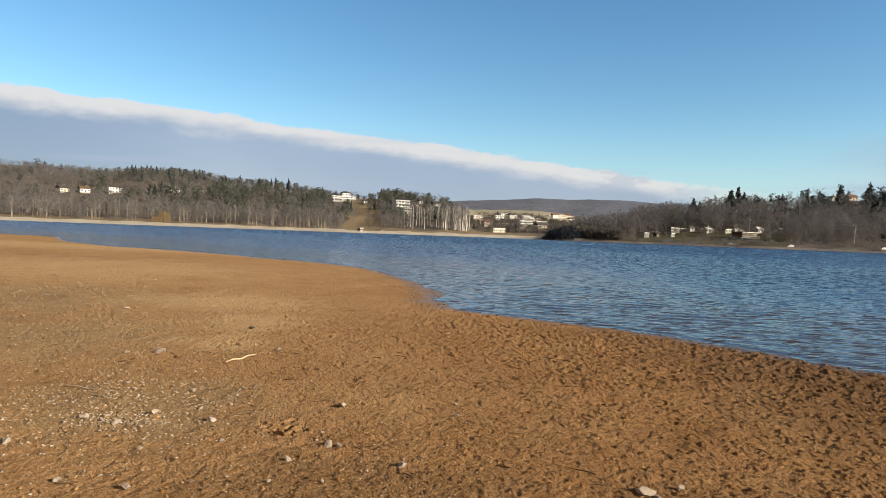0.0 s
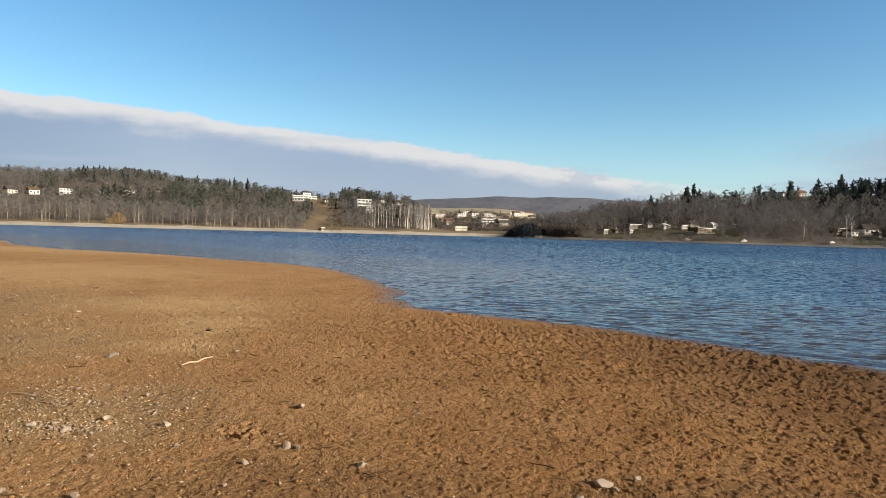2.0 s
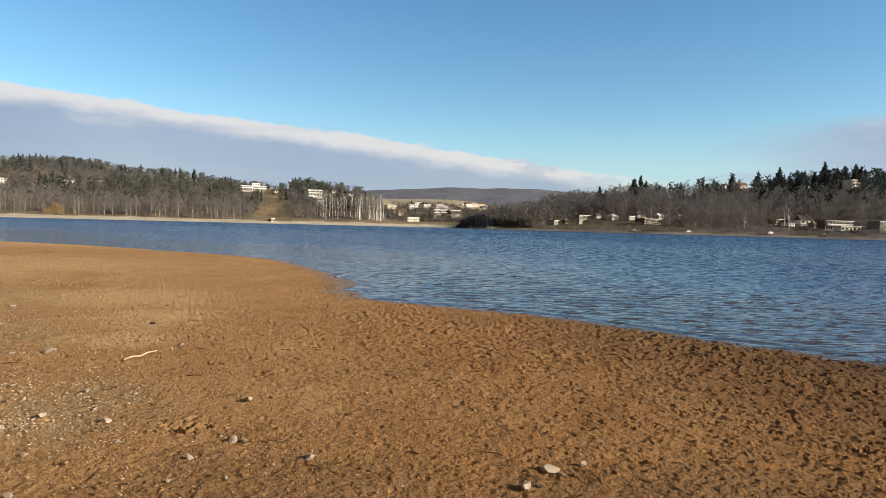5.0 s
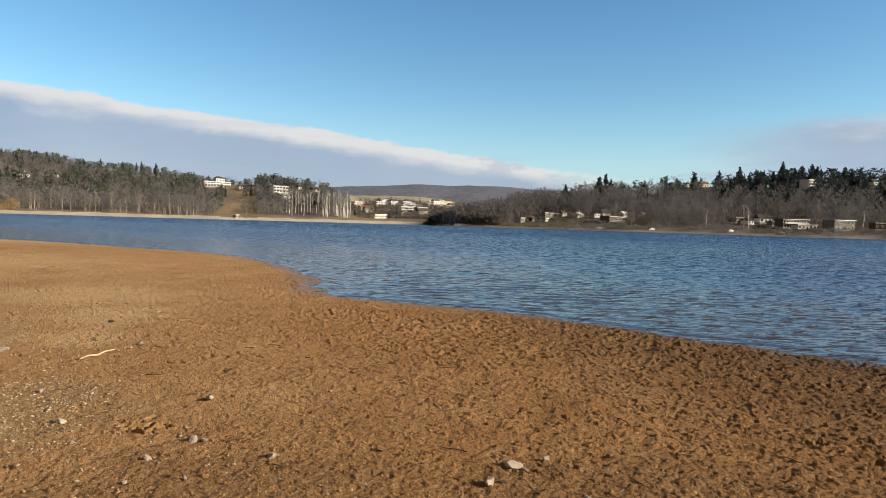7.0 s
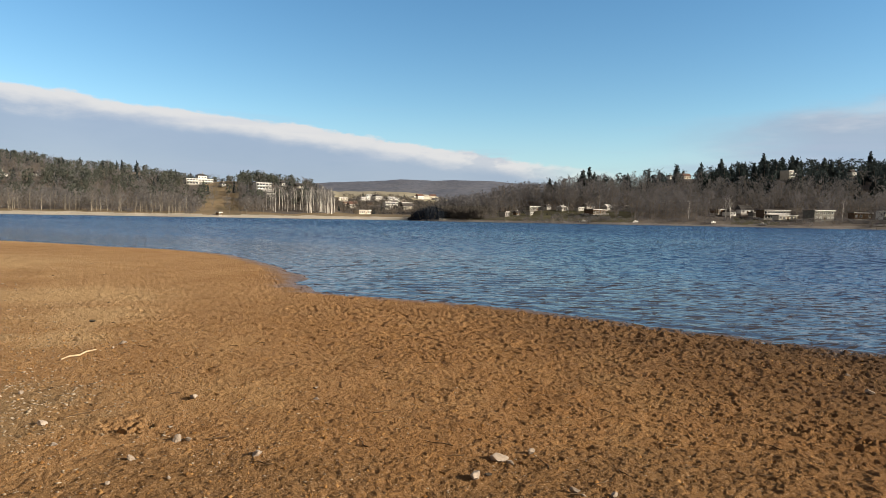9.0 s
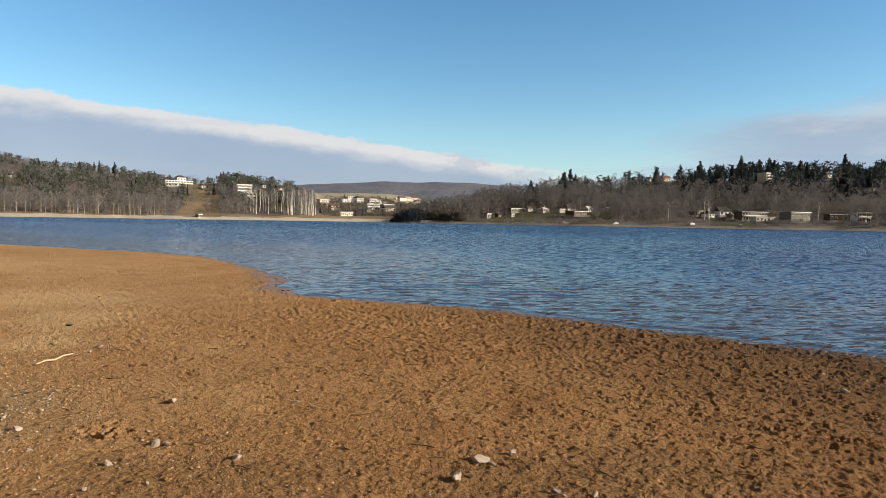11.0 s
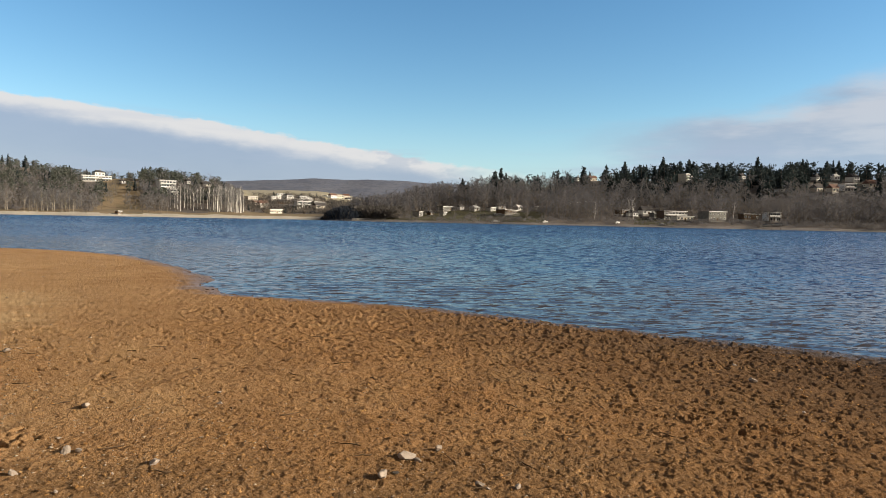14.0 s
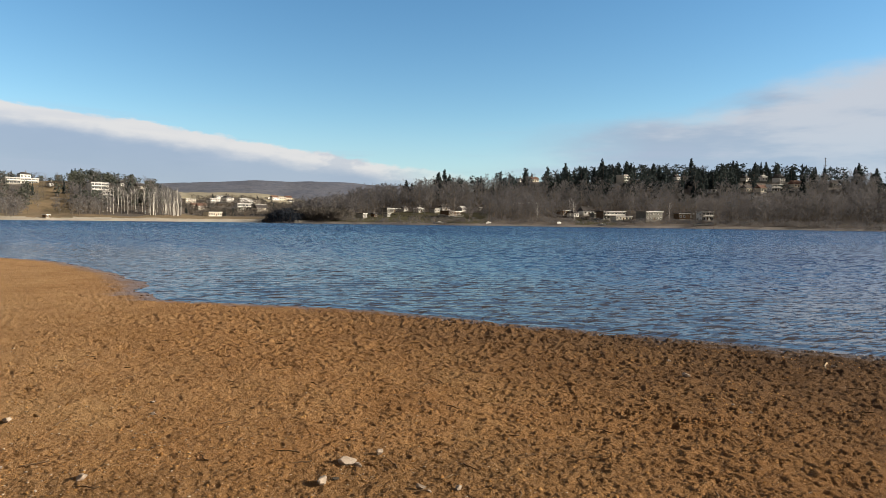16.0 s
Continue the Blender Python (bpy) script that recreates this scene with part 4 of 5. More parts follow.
W, D = "white plastered", "with a dark roof"
house("small white plastered cabin by the far bank", 16.64, 467, 6.3, 3.0, 5, 1, "flat", turn=46)
house("long low grey-white cabin with a flat dark roof", 19.08, 510, 15.9, 3.0, 6, 1, "flat", GREY_WALL, turn=34)
house("tiny white hut near the far bank", 18.8, 478, 4.8, 2.1, 3, 1, "flat", turn=45)
house("dark-roofed terrace pavilion with a white railing", 24.26, 479, 17.5, 3.2, 7, 1, "flat", BROWN_WALL, DARK_ROOF, turn=41, bays=7)
house("row of low white cabins under bare trees", 23.7, 520, 9.0, 2.4, 4, 1, "gable", turn=32)
house("dark boarded cottage with a white roof edge", 33.9, 474, 9.0, 3.0, 7, 1, "flat", BROWN_WALL, DARK_ROOF, turn=38)
house("white cottage with a dark hipped roof under trees", 34.6, 466, 5.5, 2.8, 6, 1, "hip", turn=46)
house("white cottage with a dark roof beside trees", 35.7, 475, 8.5, 3.0, 7, 1, "gable", turn=28)
house("grey summer house with a white roof edge", 36.4, 462, 5.0, 2.6, 5, 1, "flat", GREY_WALL, DARK_ROOF, turn=36)
house("long lakeside inn, dark front under white roof edges", 37.7, 450, 17.0, 5.0, 8, 2, "flat", BROWN_WALL, DARK_ROOF, turn=32, bays=8, balcony=True)
house("cream terrace wing of the inn with a dark awning roof", 38.5, 433, 12.0, 2.9, 6, 1, "flat", CREAM, DARK_ROOF, turn=34, bays=5)
house("grey boarded boathouse with a flat roof", 40.76, 430, 14.5, 5.6, 8, 2, "flat", GREY_WALL, GREY_WALL, turn=44, bays=5)
house("dark low wooden shed near the bank", 43.4, 446, 11.0, 3.6, 5, 1, "flat", BROWN_WALL, DARK_ROOF, turn=35)
house("white box house on a dark base with wide windows", 44.99, 434, 7.6, 5.2, 6, 2, "flat", PLASTER, PALE_ROOF, turn=30, bays=3, balcony=True)
house("tall white house among firs on the hill", 38.59, 599, 7.2, 7.6, 8, 3, "flat", CREAM, PALE_ROOF, turn=50, bays=2, balcony=True)
house("small white house among dark firs", 42.8, 674, 5.0, 3.2, 5, 1, "gable", turn=40)
house("small white house at the edge of the wood", 45.48, 563, 5.0, 2.6, 5, 1, "flat", PLASTER, PALE_ROOF, turn=32)
house("white hillside house with a dark roof", 47.87, 612, 6.0, 3.0, 6, 1, "hip", turn=48)
house("cream cottage with a dark gable roof", 47.94, 552, 5.2, 3.4, 6, 1, "gable", CREAM, turn=44)
house("cream cottage with a red gable roof", 48.97, 548, 5.4, 3.4, 6, 1, "gable", CREAM, RED_ROOF, turn=40)
house("white two-storey villa on the slope", 49.91, 555, 8.4, 5.2, 7, 2, "flat", PLASTER, PALE_ROOF, turn=32, bays=4, balcony=True)
house("pale green-roofed house among trees", 49.1, 617, 5.2, 4.0, 5, 1, "hip", PLASTER, PALE_ROOF, turn=37)
house("white house below the ridge", 50.2, 618, 7.4, 4.2, 7, 2, "gable", PLASTER, DARK_ROOF, turn=53)
house("low white house with a red roof", 51.36, 600, 8.4, 2.8, 7, 1, "gable", CREAM, RED_ROOF, turn=36)
house("small white house near the ridge", 53.91, 624, 6.2, 3.0, 6, 1, "gable", PLASTER, DARK_ROOF, turn=24)
house("small white house by two tall firs", 56.86, 606, 4.4, 3.0, 5, 1, "gable", PLASTER, DARK_ROOF, turn=35)
house("white house on the skyline among firs", 30.1, 680, 6.0, 3.2, 6, 1, "hip", PLASTER, DARK_ROOF, turn=42)
house("pale house on the skyline among firs", 31.29, 682, 8.0, 3.0, 6, 1, "gable", CREAM, RED_ROOF, turn=34)
house("long white mansion with a central block on the hillside", -8.71, 708, 27.0, 5.0, 8, 2, "flat", PLASTER, DARK_ROOF, turn=-10, bays=9, balcony=True)
house("white upper block of the hillside mansion", -8.5, 720, 9.0, 7.6, 7, 2, "hip", PLASTER, DARK_ROOF, turn=-10, bays=3)
house("small white summer house on the slope", -6.85, 669, 4.0, 2.6, 4, 1, "hip")
house("white terraced apartment house stepped up the slope", -3.75, 632, 14.0, 9.0, 9, 3, "flat", PLASTER, DARK_ROOF, turn=-10, bays=5, balcony=True)
house("white lower wing of the apartment house", -3.2, 615, 8.0, 5.5, 7, 2, "flat", PLASTER, DARK_ROOF, turn=-10, bays=3, balcony=True)
house("small white house above the birches", -2.13, 680, 4.2, 3.2, 5, 1, "gable")
house("small cream house above the birches", -0.82, 672, 7.0, 2.8, 6, 1, "gable", CREAM)
house("white weekend house in the wood", -26.42, 655, 10.8, 4.2, 7, 2, "flat", PLASTER, PALE_ROOF, turn=-8, bays=4)
house("pale weekend house in the wood", -29.82, 650, 9.0, 3.2, 6, 1, "gable", CREAM, turn=8)
house("white weekend house with a brown roof", -28.4, 648, 8.0, 3.4, 6, 1, "gable", PLASTER, BROWN_WALL, turn=-12)
house("low white cottage among pines", -22.11, 673, 9.0, 2.6, 6, 1, "hip", PLASTER, DARK_ROOF)
house("tiny white cottage among pines", -19.87, 682, 4.2, 2.4, 4, 1, "gable")
house("small plank hut on the far beach", -7.15, 482, 3.4, 1.9, 2.4, 1, "flat", BROWN_WALL, PALE_ROOF, turn=20)
house("grey-white village house below the field", 2.72, 820, 14.0, 4.8, 8, 2, "flat", CREAM, PALE_ROOF, turn=8)
house("long low white clubhouse on the grassy bank", 4.55, 552, 13.0, 3.2, 6, 1, "flat", CREAM, PALE_ROOF, turn=10, bays=6)
house("white village house with a flat roof", 4.6, 808, 12.0, 5.2, 9, 2, "flat", PLASTER, DARK_ROOF, turn=-6)
house("white village villa with a hipped roof", 5.7, 812, 11.0, 6.0, 9, 2, "hip", PLASTER, DARK_ROOF, turn=12)
house("long white village hall with a pale roof", 7.0, 815, 19.0, 4.2, 9, 1, "hip", PLASTER, PALE_ROOF, turn=4)
house("large white balconied house in the valley", 6.88, 642, 13.0, 6.2, 7, 2, "flat", PLASTER, DARK_ROOF, turn=-8, bays=5, balcony=True)
house("white house with a red roof above the valley", 9.4, 905, 10.0, 4.0, 6, 1, "gable", PLASTER, RED_ROOF, turn=6)
house("pale house with a red roof above the valley", 10.5, 1080, 10.0, 4.4, 7, 1, "gable", CREAM, RED_ROOF, turn=-10)
house("low cream house in the valley", 8.3, 640, 12.0, 2.6, 6, 1, "gable", CREAM, DARK_ROOF, turn=5)
house("grey roofed cottage in the valley", 3.7, 700, 9.0, 3.4, 7, 1, "gable", CREAM, RED_ROOF, turn=-15)

for label, bb, dist, wide, tall, roof, wall, cover, turn in (
        ("small grey-white village house in a garden", 3.1, 760, 8.0, 3.6, "gable", CREAM, RED_ROOF, 20), ("white terrace house behind garden trees", 5.1, 835, 9.0, 4.4, "flat", PLASTER, DARK_ROOF, -14),
        ("small white house beside the village hall", 6.3, 775, 7.0, 3.4, "gable", PLASTER, DARK_ROOF, 18), ("long low grey shed in the valley", 8.1, 700, 14.0, 2.4, "flat", GREY_WALL, DARK_ROOF, 8),
        ("pale village house with a dark roof", 8.0, 830, 8.0, 4.0, "hip", CREAM, DARK_ROOF, -8), ("white block of flats beyond the village", 9.1, 985, 14.0, 6.5, "flat", PLASTER, PALE_ROOF, 4),
        ("pale block of flats beyond the village", 9.9, 1000, 12.0, 6.5, "flat", CREAM, PALE_ROOF, -6), ("small white gabled house past the village", 10.7, 960, 9.0, 4.2, "gable", PLASTER, DARK_ROOF, 16),
        ("low white garage beside the clubhouse", 3.6, 640, 9.0, 2.4, "flat", CREAM, DARK_ROOF, 10), ("brown boarded summer house in the valley", 5.2, 690, 7.0, 2.8, "gable", BROWN_WALL, DARK_ROOF, -20),
        ("small white cabin with a dark roof under trees", 20.3, 512, 5.0, 2.4, "gable", PLASTER, DARK_ROOF, 30), ("white bowed boat shed on the bank", 21.5, 505, 8.0, 2.6, "hip", PLASTER, PALE_ROOF, 40),
        ("low white cabin with a flat roof under trees", 22.9, 507, 6.5, 2.4, "flat", PLASTER, DARK_ROOF, 36), ("white cabin with a pale roof under trees", 25.2, 512, 7.0, 2.6, "gable", PLASTER, PALE_ROOF, 44),
        ("small dark hut beside the hedge", 17.7, 480, 4.5, 2.2, "gable", BROWN_WALL, DARK_ROOF, 38), ("small white cabin above the stony bank", 26.6, 520, 5.0, 2.4, "flat", PLASTER, DARK_ROOF, 34)):
    house(label, bb, dist, wide, tall, wide * 0.6, 2 if tall > 4.3 else 1, roof, wall, cover, turn)


def balustrade(label, bearing, dist, wide, tall, turn):
    """A white railing: two rails on posts with bars between."""
    ob = tagged(new("balustrade"), label, "railing")
    ob.matrix_world = place_at(bearing, dist, turn)
    part("base_wall", box_bm(-wide / 2, 0, -2.0, wide / 2, 0.3, 0.45), CONCRETE, ob)
    part("handrail", box_bm(-wide / 2, 0.02, tall - 0.2, wide / 2, 0.22, tall), PLASTER, ob)
    part("bottom_rail", box_bm(-wide / 2, 0.04, 0.45, wide / 2, 0.2, 0.72), PLASTER, ob)
    post, bar = bpy.data.meshes.new("post"), bpy.data.meshes.new("bar")
    for me, size in ((post, 0.16), (bar, 0.05)):
        bm = box_bm(-size / 2, 0.06, 0.6, size / 2, 0.18, tall - 0.1)
        bm.to_mesh(me), bm.free()
        me.materials.append(PLASTER)
    count = int(wide / 0.5)
    for k in range(count + 1):
        shared("post" if k % 4 == 0 else "bar", post if k % 4 == 0 else bar, ob, Matrix.Translation((-wide / 2 + wide * k / count, 0, 0)))


balustrade("white railing round the pavilion terrace", 24.26, 471.5, 18.0, 1.7, 6)


def hedge(label, bearing, dist, wide, tall, deep, seed):
    """A clipped hedge of short twigs."""
    rng = np.random.default_rng(seed)
    out = Shape()
    count = int(wide * tall * 26)
    for _ in range(count):
        at = np.array((rng.uniform(-wide / 2, wide / 2), rng.uniform(-deep / 2, deep / 2), tall * rng.uniform(0, 1) ** 0.8))
        out.blade(at, rng.normal(size=3) * 0.22 + (0, 0, 0.15), 0.22 * rng.uniform(0.5, 1.2))
    v, t, m, _ = out.done()
    ob = new("hedge", np_mesh("hedge", v, t, [BARK, SHADED_SHRUB], np.ones(len(t), int)))
    ob.matrix_world = place_at(bearing, dist)
    tagged(ob, label, "hedge")


hedge("dark clipped hedge above the far bank", 18.4, 492, 20, 1.5, 1.4, 1)
hedge("dark hedge below the pavilion", 23.2, 464, 24, 1.6, 1.5, 2)
hedge("low dark hedge in the waterside gardens", 20.9, 470, 12, 1.3, 1.3, 3)
hedge("dark hedge beside the inn", 36.2, 440, 14, 1.6, 1.4, 4)
hedge("dark hedge by the village gardens", 6.9, 575, 18, 2.0, 1.6, 5)
hedge("dark hedge at the foot of the valley", 8.2, 560, 14, 2.2, 1.6, 6)


def slab_wall(label, bearing, dist, wide, tall, thick, mat, name="garden_wall", category="wall"):
    ob = tagged(new(name), label, category)
    ob.matrix_world = place_at(bearing, dist)
    for k in range(int(wide / 3)):
        x = -wide / 2 + 3 * k
        part("panel", box_bm(x + 0.1, -thick / 2, -1.5, x + 2.9, thick / 2, tall, bevel=0.03), mat, ob)
        part("post", box_bm(x - 0.1, -thick, -1.5, x + 0.1, thick, tall + 0.15), CONCRETE, ob)


slab_wall("long pale panel fence along a lane in the wood", 30.28, 545, 27.0, 1.3, 0.12, PLASTER, "panel_fence", "fence")
slab_wall("pale stone quay wall at the water's edge", 11.9, 449, 13.0, 0.9, 0.6, CONCRETE, "quay_wall", "quay")


def boat(label, bearing, dist, long, turn, cover=False):
    ob = tagged(new("boat"), label, "boat", "boats drawn up on the far bank")
    ob.matrix_world = place_at(bearing, dist, turn) @ pose(0, 0, 0.1)
    bm = bmesh.new()
    rings = []
    for k in range(7):
        u = k / 6
        half = long * 0.17 * math.sin(math.pi * min(1, 0.35 + 0.65 * (1 - u))) ** 0.8
        x = -long / 2 + long * u
        rings.append([bm.verts.new((x, -half, 0.75 + 0.25 * u)), bm.verts.new((x, -half * 0.7, 0.15)), bm.verts.new((x, 0, -0.05 + 0.3 * u ** 3)), bm.verts.new((x, half * 0.7, 0.15)), bm.verts.new((x, half, 0.75 + 0.25 * u))])
    for p, q in zip(rings, rings[1:]):
        for k in range(4):
            bm.faces.new((p[k], p[k + 1], q[k + 1], q[k]))
        bm.faces.new((p[4], p[0], q[0], q[4]))
    bm.faces.new(rings[0])
    bmesh.ops.recalc_face_normals(bm, faces=bm.faces[:])
    part("hull", bm, HULL, ob)
    part("cabin", box_bm(-long * 0.2, -long * 0.11, 0.7, long * 0.15, long * 0.11, 1.35, bevel=0.15), TARP if cover else HULL, ob)


boat("white motor boat drawn up on the far bank", 23.3, 418, 5.0, 15)
boat("white cabin boat drawn up on the shingle", 33.44, 408, 5.0, 70)
boat("boat under a dark tarpaulin on the bank", 44.6, 396, 5.5, 8, True)
boat("boat under a dark tarpaulin beside the jetty", 45.4, 398, 5.0, -12, True)
boat("small white dinghy drawn up by the stones", 27.5, 413, 3.6, 40)
boat("small pale dinghy on the bank below the inn", 37.0, 402, 4.0, -20)


def jetty(label, bearing, dist, long, wide):
    ob = tagged(new("jetty"), label, "jetty")
    x, y = dist * math.sin(radians(bearing)), dist * math.cos(radians(bearing))
    ob.matrix_world = pose(x, y, 0, 0, 0, -bearing)
    for k in range(int(long / 0.5)):
        part("plank", box_bm(-long / 2 + 0.5 * k, -wide / 2, 0.55, -long / 2 + 0.5 * k + 0.45, wide / 2, 0.63), BROWN_WALL, ob)
    for sx in (-1, 0, 1):
        for sy in (-1, 1):
            part("pile", box_bm(sx * long * 0.45 - 0.1, sy * wide * 0.4 - 0.1, -2, sx * long * 0.45 + 0.1, sy * wide * 0.4 + 0.1, 0.9), BROWN_WALL, ob)


jetty("dark wooden jetty along the far bank", 45.05, 383, 9.0, 2.0)
jetty("short wooden landing stage with pale boards", 24.1, 402, 6.0, 2.2)


def mast(label, name, bearing, dist, tall, thick, lattice_arms=0):
    ob = tagged(new(name), label, "mast" if lattice_arms else "lamp post")
    ob.matrix_world = place_at(bearing, dist)
    bm = bmesh.new()
    bmesh.ops.create_cone(bm, cap_ends=True, segments=8, radius1=thick, radius2=thick * 0.5, depth=tall + 1, matrix=Matrix.Translation((0, 0, tall / 2 - 0.5)))
    part("pole", bm, STEEL, ob)
    for k in range(lattice_arms):
        z = tall * (0.55 + 0.42 * k / max(1, lattice_arms - 1))
        part("crossarm", box_bm(-1.6 + 0.25 * k, -0.1, z, 1.6 - 0.25 * k, 0.1, z + 0.35), STEEL, ob)
    if not lattice_arms:
        part("lamp_head", box_bm(-0.15, -0.9, tall - 0.1, 0.15, 0.1, tall + 0.1, bevel=0.03), STEEL, ob)


mast("tall steel antenna mast on the ridge", "antenna_mast", 53.27, 638, 22, 0.5, 4)
mast("tall grey lamp post near the far bank", "lamp_post", 22.03, 494, 7.5, 0.16)
mast("tall pale flagpole-like lamp post by the pavilion", "lamp_post", 24.6, 476, 12.0, 0.16)

# ---- woods ----
ROOM.append((-23.7, -22.1, 492, 0.1))
ROOM.append((8.3, 11.3, 455, 0.1))


def spots(count, b0, b1, s0, s1, seed, gap=2.0):
    """Random places on the far land: bearing, distance."""
    rng = np.random.default_rng(seed)
    b = rng.uniform(b0, b1, count * 3)
    ds, dr = far_shore(b), np.interp(b, FAR[:, 0], FAR[:, 2])
    r = ds + s0 + (dr + s1 - ds - s0) * rng.uniform(0, 1, len(b)) ** 0.9
    return b[:count], r[:count], rng


def clear(b, r, tall, rng, keep=0.13):
    """False where a tree would stand in a house or hide its front."""
    z = far_height(b, r)
    top = np.degrees(np.arctan2(z + tall - EYE, r))
    good = np.ones(len(b), bool)
    for b0, b1, dist, low in ROOM:
        within = (b > b0) & (b < b1)
        good &= ~(within & (r < dist + 7) & (r > dist - 8))
        good &= ~(within & (r < dist) & (top > low) & (rng.uniform(size=len(b)) > keep))
    good &= ~((np.abs(b + 6.9) < 1.3) & (r < 745) & (rng.uniform(size=len(b)) > 0.12))
    return good


def rows_of(b, r, tall, fat, good):
    x, y = r * np.sin(np.radians(b)), r * np.cos(np.radians(b))
    return np.stack([x, y, far_height(b, r), tall, fat], 1)[good]


# bare woods on the slope beyond the pale beach
b, r, rng = spots(3500, -46, 2.0, 24, 60, 51)
tall = rng.uniform(9, 13.5, len(b)) * np.where(r > 690, np.interp(b, [-46, -31, -25], [0.5, 0.55, 0.75]), 1.0)
keep = (rng.uniform(size=len(b)) < np.where(r - far_shore(b) < 150, 1.0, np.interp(b, [-46, -24, -17, 2], [1.0, 1.0, 0.6, 0.5]))) & ~((b > -2.6) & (r < 600))
wood("bare_woodland", "leafless grey-brown woodland on the far slope", "woodland", BARE_KINDS, rows_of(b, r, tall, rng.uniform(0.8, 1.3, len(b)), clear(b, r, tall, rng) & keep), [BARK, BARE])
# tall pale-stemmed trees along the beach
b, r, rng = spots(210, -46, -9.5, 18, -290, 52)
tall = rng.uniform(10, 17, len(b))
wood("shore_trees", "pale-stemmed leafless trees along the far beach", "woodland", POPLAR_KINDS + BARE_KINDS[:2], rows_of(b, r, tall, rng.uniform(0.8, 1.3, len(b)), clear(b, r, tall, rng)), [PALE_BARK, BARE])
# pines on the upper slope
b, r, rng = spots(1500, -46, 0.5, 90, 30, 53)
tall = rng.uniform(8, 13.5, len(b)) * np.where(r > 700, 0.72, 1.0)
keep = rng.uniform(size=len(b)) < np.interp(b, [-46, -30, -27, -20, 2], [0.05, 0.1, 0.4, 0.85, 0.9])
wood("pine_wood", "grey-green pine wood on the upper slope", "woodland", PINE_KINDS, rows_of(b, r, tall, rng.uniform(0.9, 1.4, len(b)), clear(b, r, tall, rng) & keep), [BARK, PINE])
b, r, rng = spots(80, -26, 1.0, 120, 15, 54)
tall = rng.uniform(8, 13, len(b))
wood("spruce_stand", "scattered dark spruces on the slope", "woodland", SPRUCE_KINDS, rows_of(b, r, tall, rng.uniform(0.9, 1.3, len(b)), clear(b, r, tall, rng)), [BARK, SPRUCE])
# close low growth along the ridge
rng = np.random.default_rng(69)
b = rng.uniform(-46, -17, 800)
r = np.interp(b, FAR[:, 0], FAR[:, 2]) + rng.uniform(-130, 30, 800)
tall = rng.uniform(3.0, 5.5, 800)
wood("ridge_thicket", "close leafless thicket along the ridge", "scrub", BUSH_KINDS, rows_of(b, r, tall, rng.uniform(0.9, 1.4, 800), clear(b, r, tall, rng)), [BARK, BROWN_BARE])
# low bushes along both shores
b, r, rng = spots(560, -46, 66, 14, -255, 55)
tall = rng.uniform(1.2, 3.6, len(b))
keep = ~((b > -9) & (b < 8))
keep &= ~(lawns(b, r - far_shore(b)) & (rng.uniform(size=len(b)) < 0.45))
wood("shore_scrub", "low brown scrub along the far shores", "scrub", BUSH_KINDS, rows_of(b, r, tall, rng.uniform(0.9, 1.6, len(b)), clear(b, r, tall, rng, 0.4) & keep), [BARK, BROWN_BARE])
rng = np.random.default_rng(66)
b = rng.uniform(12, 66, 420)
r = far_shore(b) + rng.uniform(7, 34, 420)
tall = rng.uniform(0.9, 2.8, 420)
wood("bank_scrub", "low dark bushes and reeds along the stony bank", "scrub", BUSH_KINDS, rows_of(b, r, tall, rng.uniform(1.0, 1.8, 420), clear(b, r, tall, rng, 0.5)), [BARK, BROWN_BARE])
b, r, rng = spots(1100, -46, 68, 20, -110, 62)
tall = rng.uniform(2.0, 5.0, len(b))
keep = ~((b > -9) & (b < 9))
keep &= ~(lawns(b, r - far_shore(b)) & (rng.uniform(size=len(b)) < 0.45))
wood("undergrowth", "tangled leafless undergrowth in the far woods", "scrub", BUSH_KINDS, rows_of(b, r, tall, rng.uniform(0.9, 1.5, len(b)), clear(b, r, tall, rng, 0.1) & keep), [BARK, BROWN_BARE])
# brown woods of the other hill
b, r, rng = spots(2900, 11.0, 62, 30, -40, 56)
tall = rng.uniform(7.5, 16, len(b)) * np.interp(b, [11, 15, 18, 24, 28], [1.0, 1.1, 1.3, 1.3, 1.0])
keep = (r - far_shore(b)) < np.interp(b, [30, 35, 51, 55], [1.0, 0.56, 0.56, 1.0]) * (np.interp(b, FAR[:, 0], FAR[:, 2]) - far_shore(b)) + rng.uniform(-12, 12, len(b))
keep &= ~(lawns(b, r - far_shore(b)) & (rng.uniform(size=len(b)) < 0.3))
wood("brown_woodland", "leafless dark brown woodland climbing the hill", "woodland", BARE_KINDS, rows_of(b, r, tall, rng.uniform(0.85, 1.35, len(b)), clear(b, r, tall, rng, 0.12) & keep), [BARK, BROWN_BARE])
# firs of its upper part
b, r, rng = spots(1650, 17, 68, 140, 25, 57)
tall = 7 + 10 * rng.uniform(0, 1, len(b)) ** 1.5
keep = (rng.uniform(size=len(b)) < np.interp(b, [17, 22, 33, 36, 51, 55, 68], [0.12, 0.22, 0.4, 1.0, 1.0, 0.3, 0.25])) & ((r - far_shore(b) > 175) | ((b > 34) & (b < 52)))
wood("fir_wood", "dark green fir wood along the hilltop", "woodland", SPRUCE_KINDS[::2] + PINE_KINDS, rows_of(b, r, tall, rng.uniform(0.9, 1.45, len(b)), clear(b, r, tall, rng, 0.0) & keep), [BARK, SPRUCE])
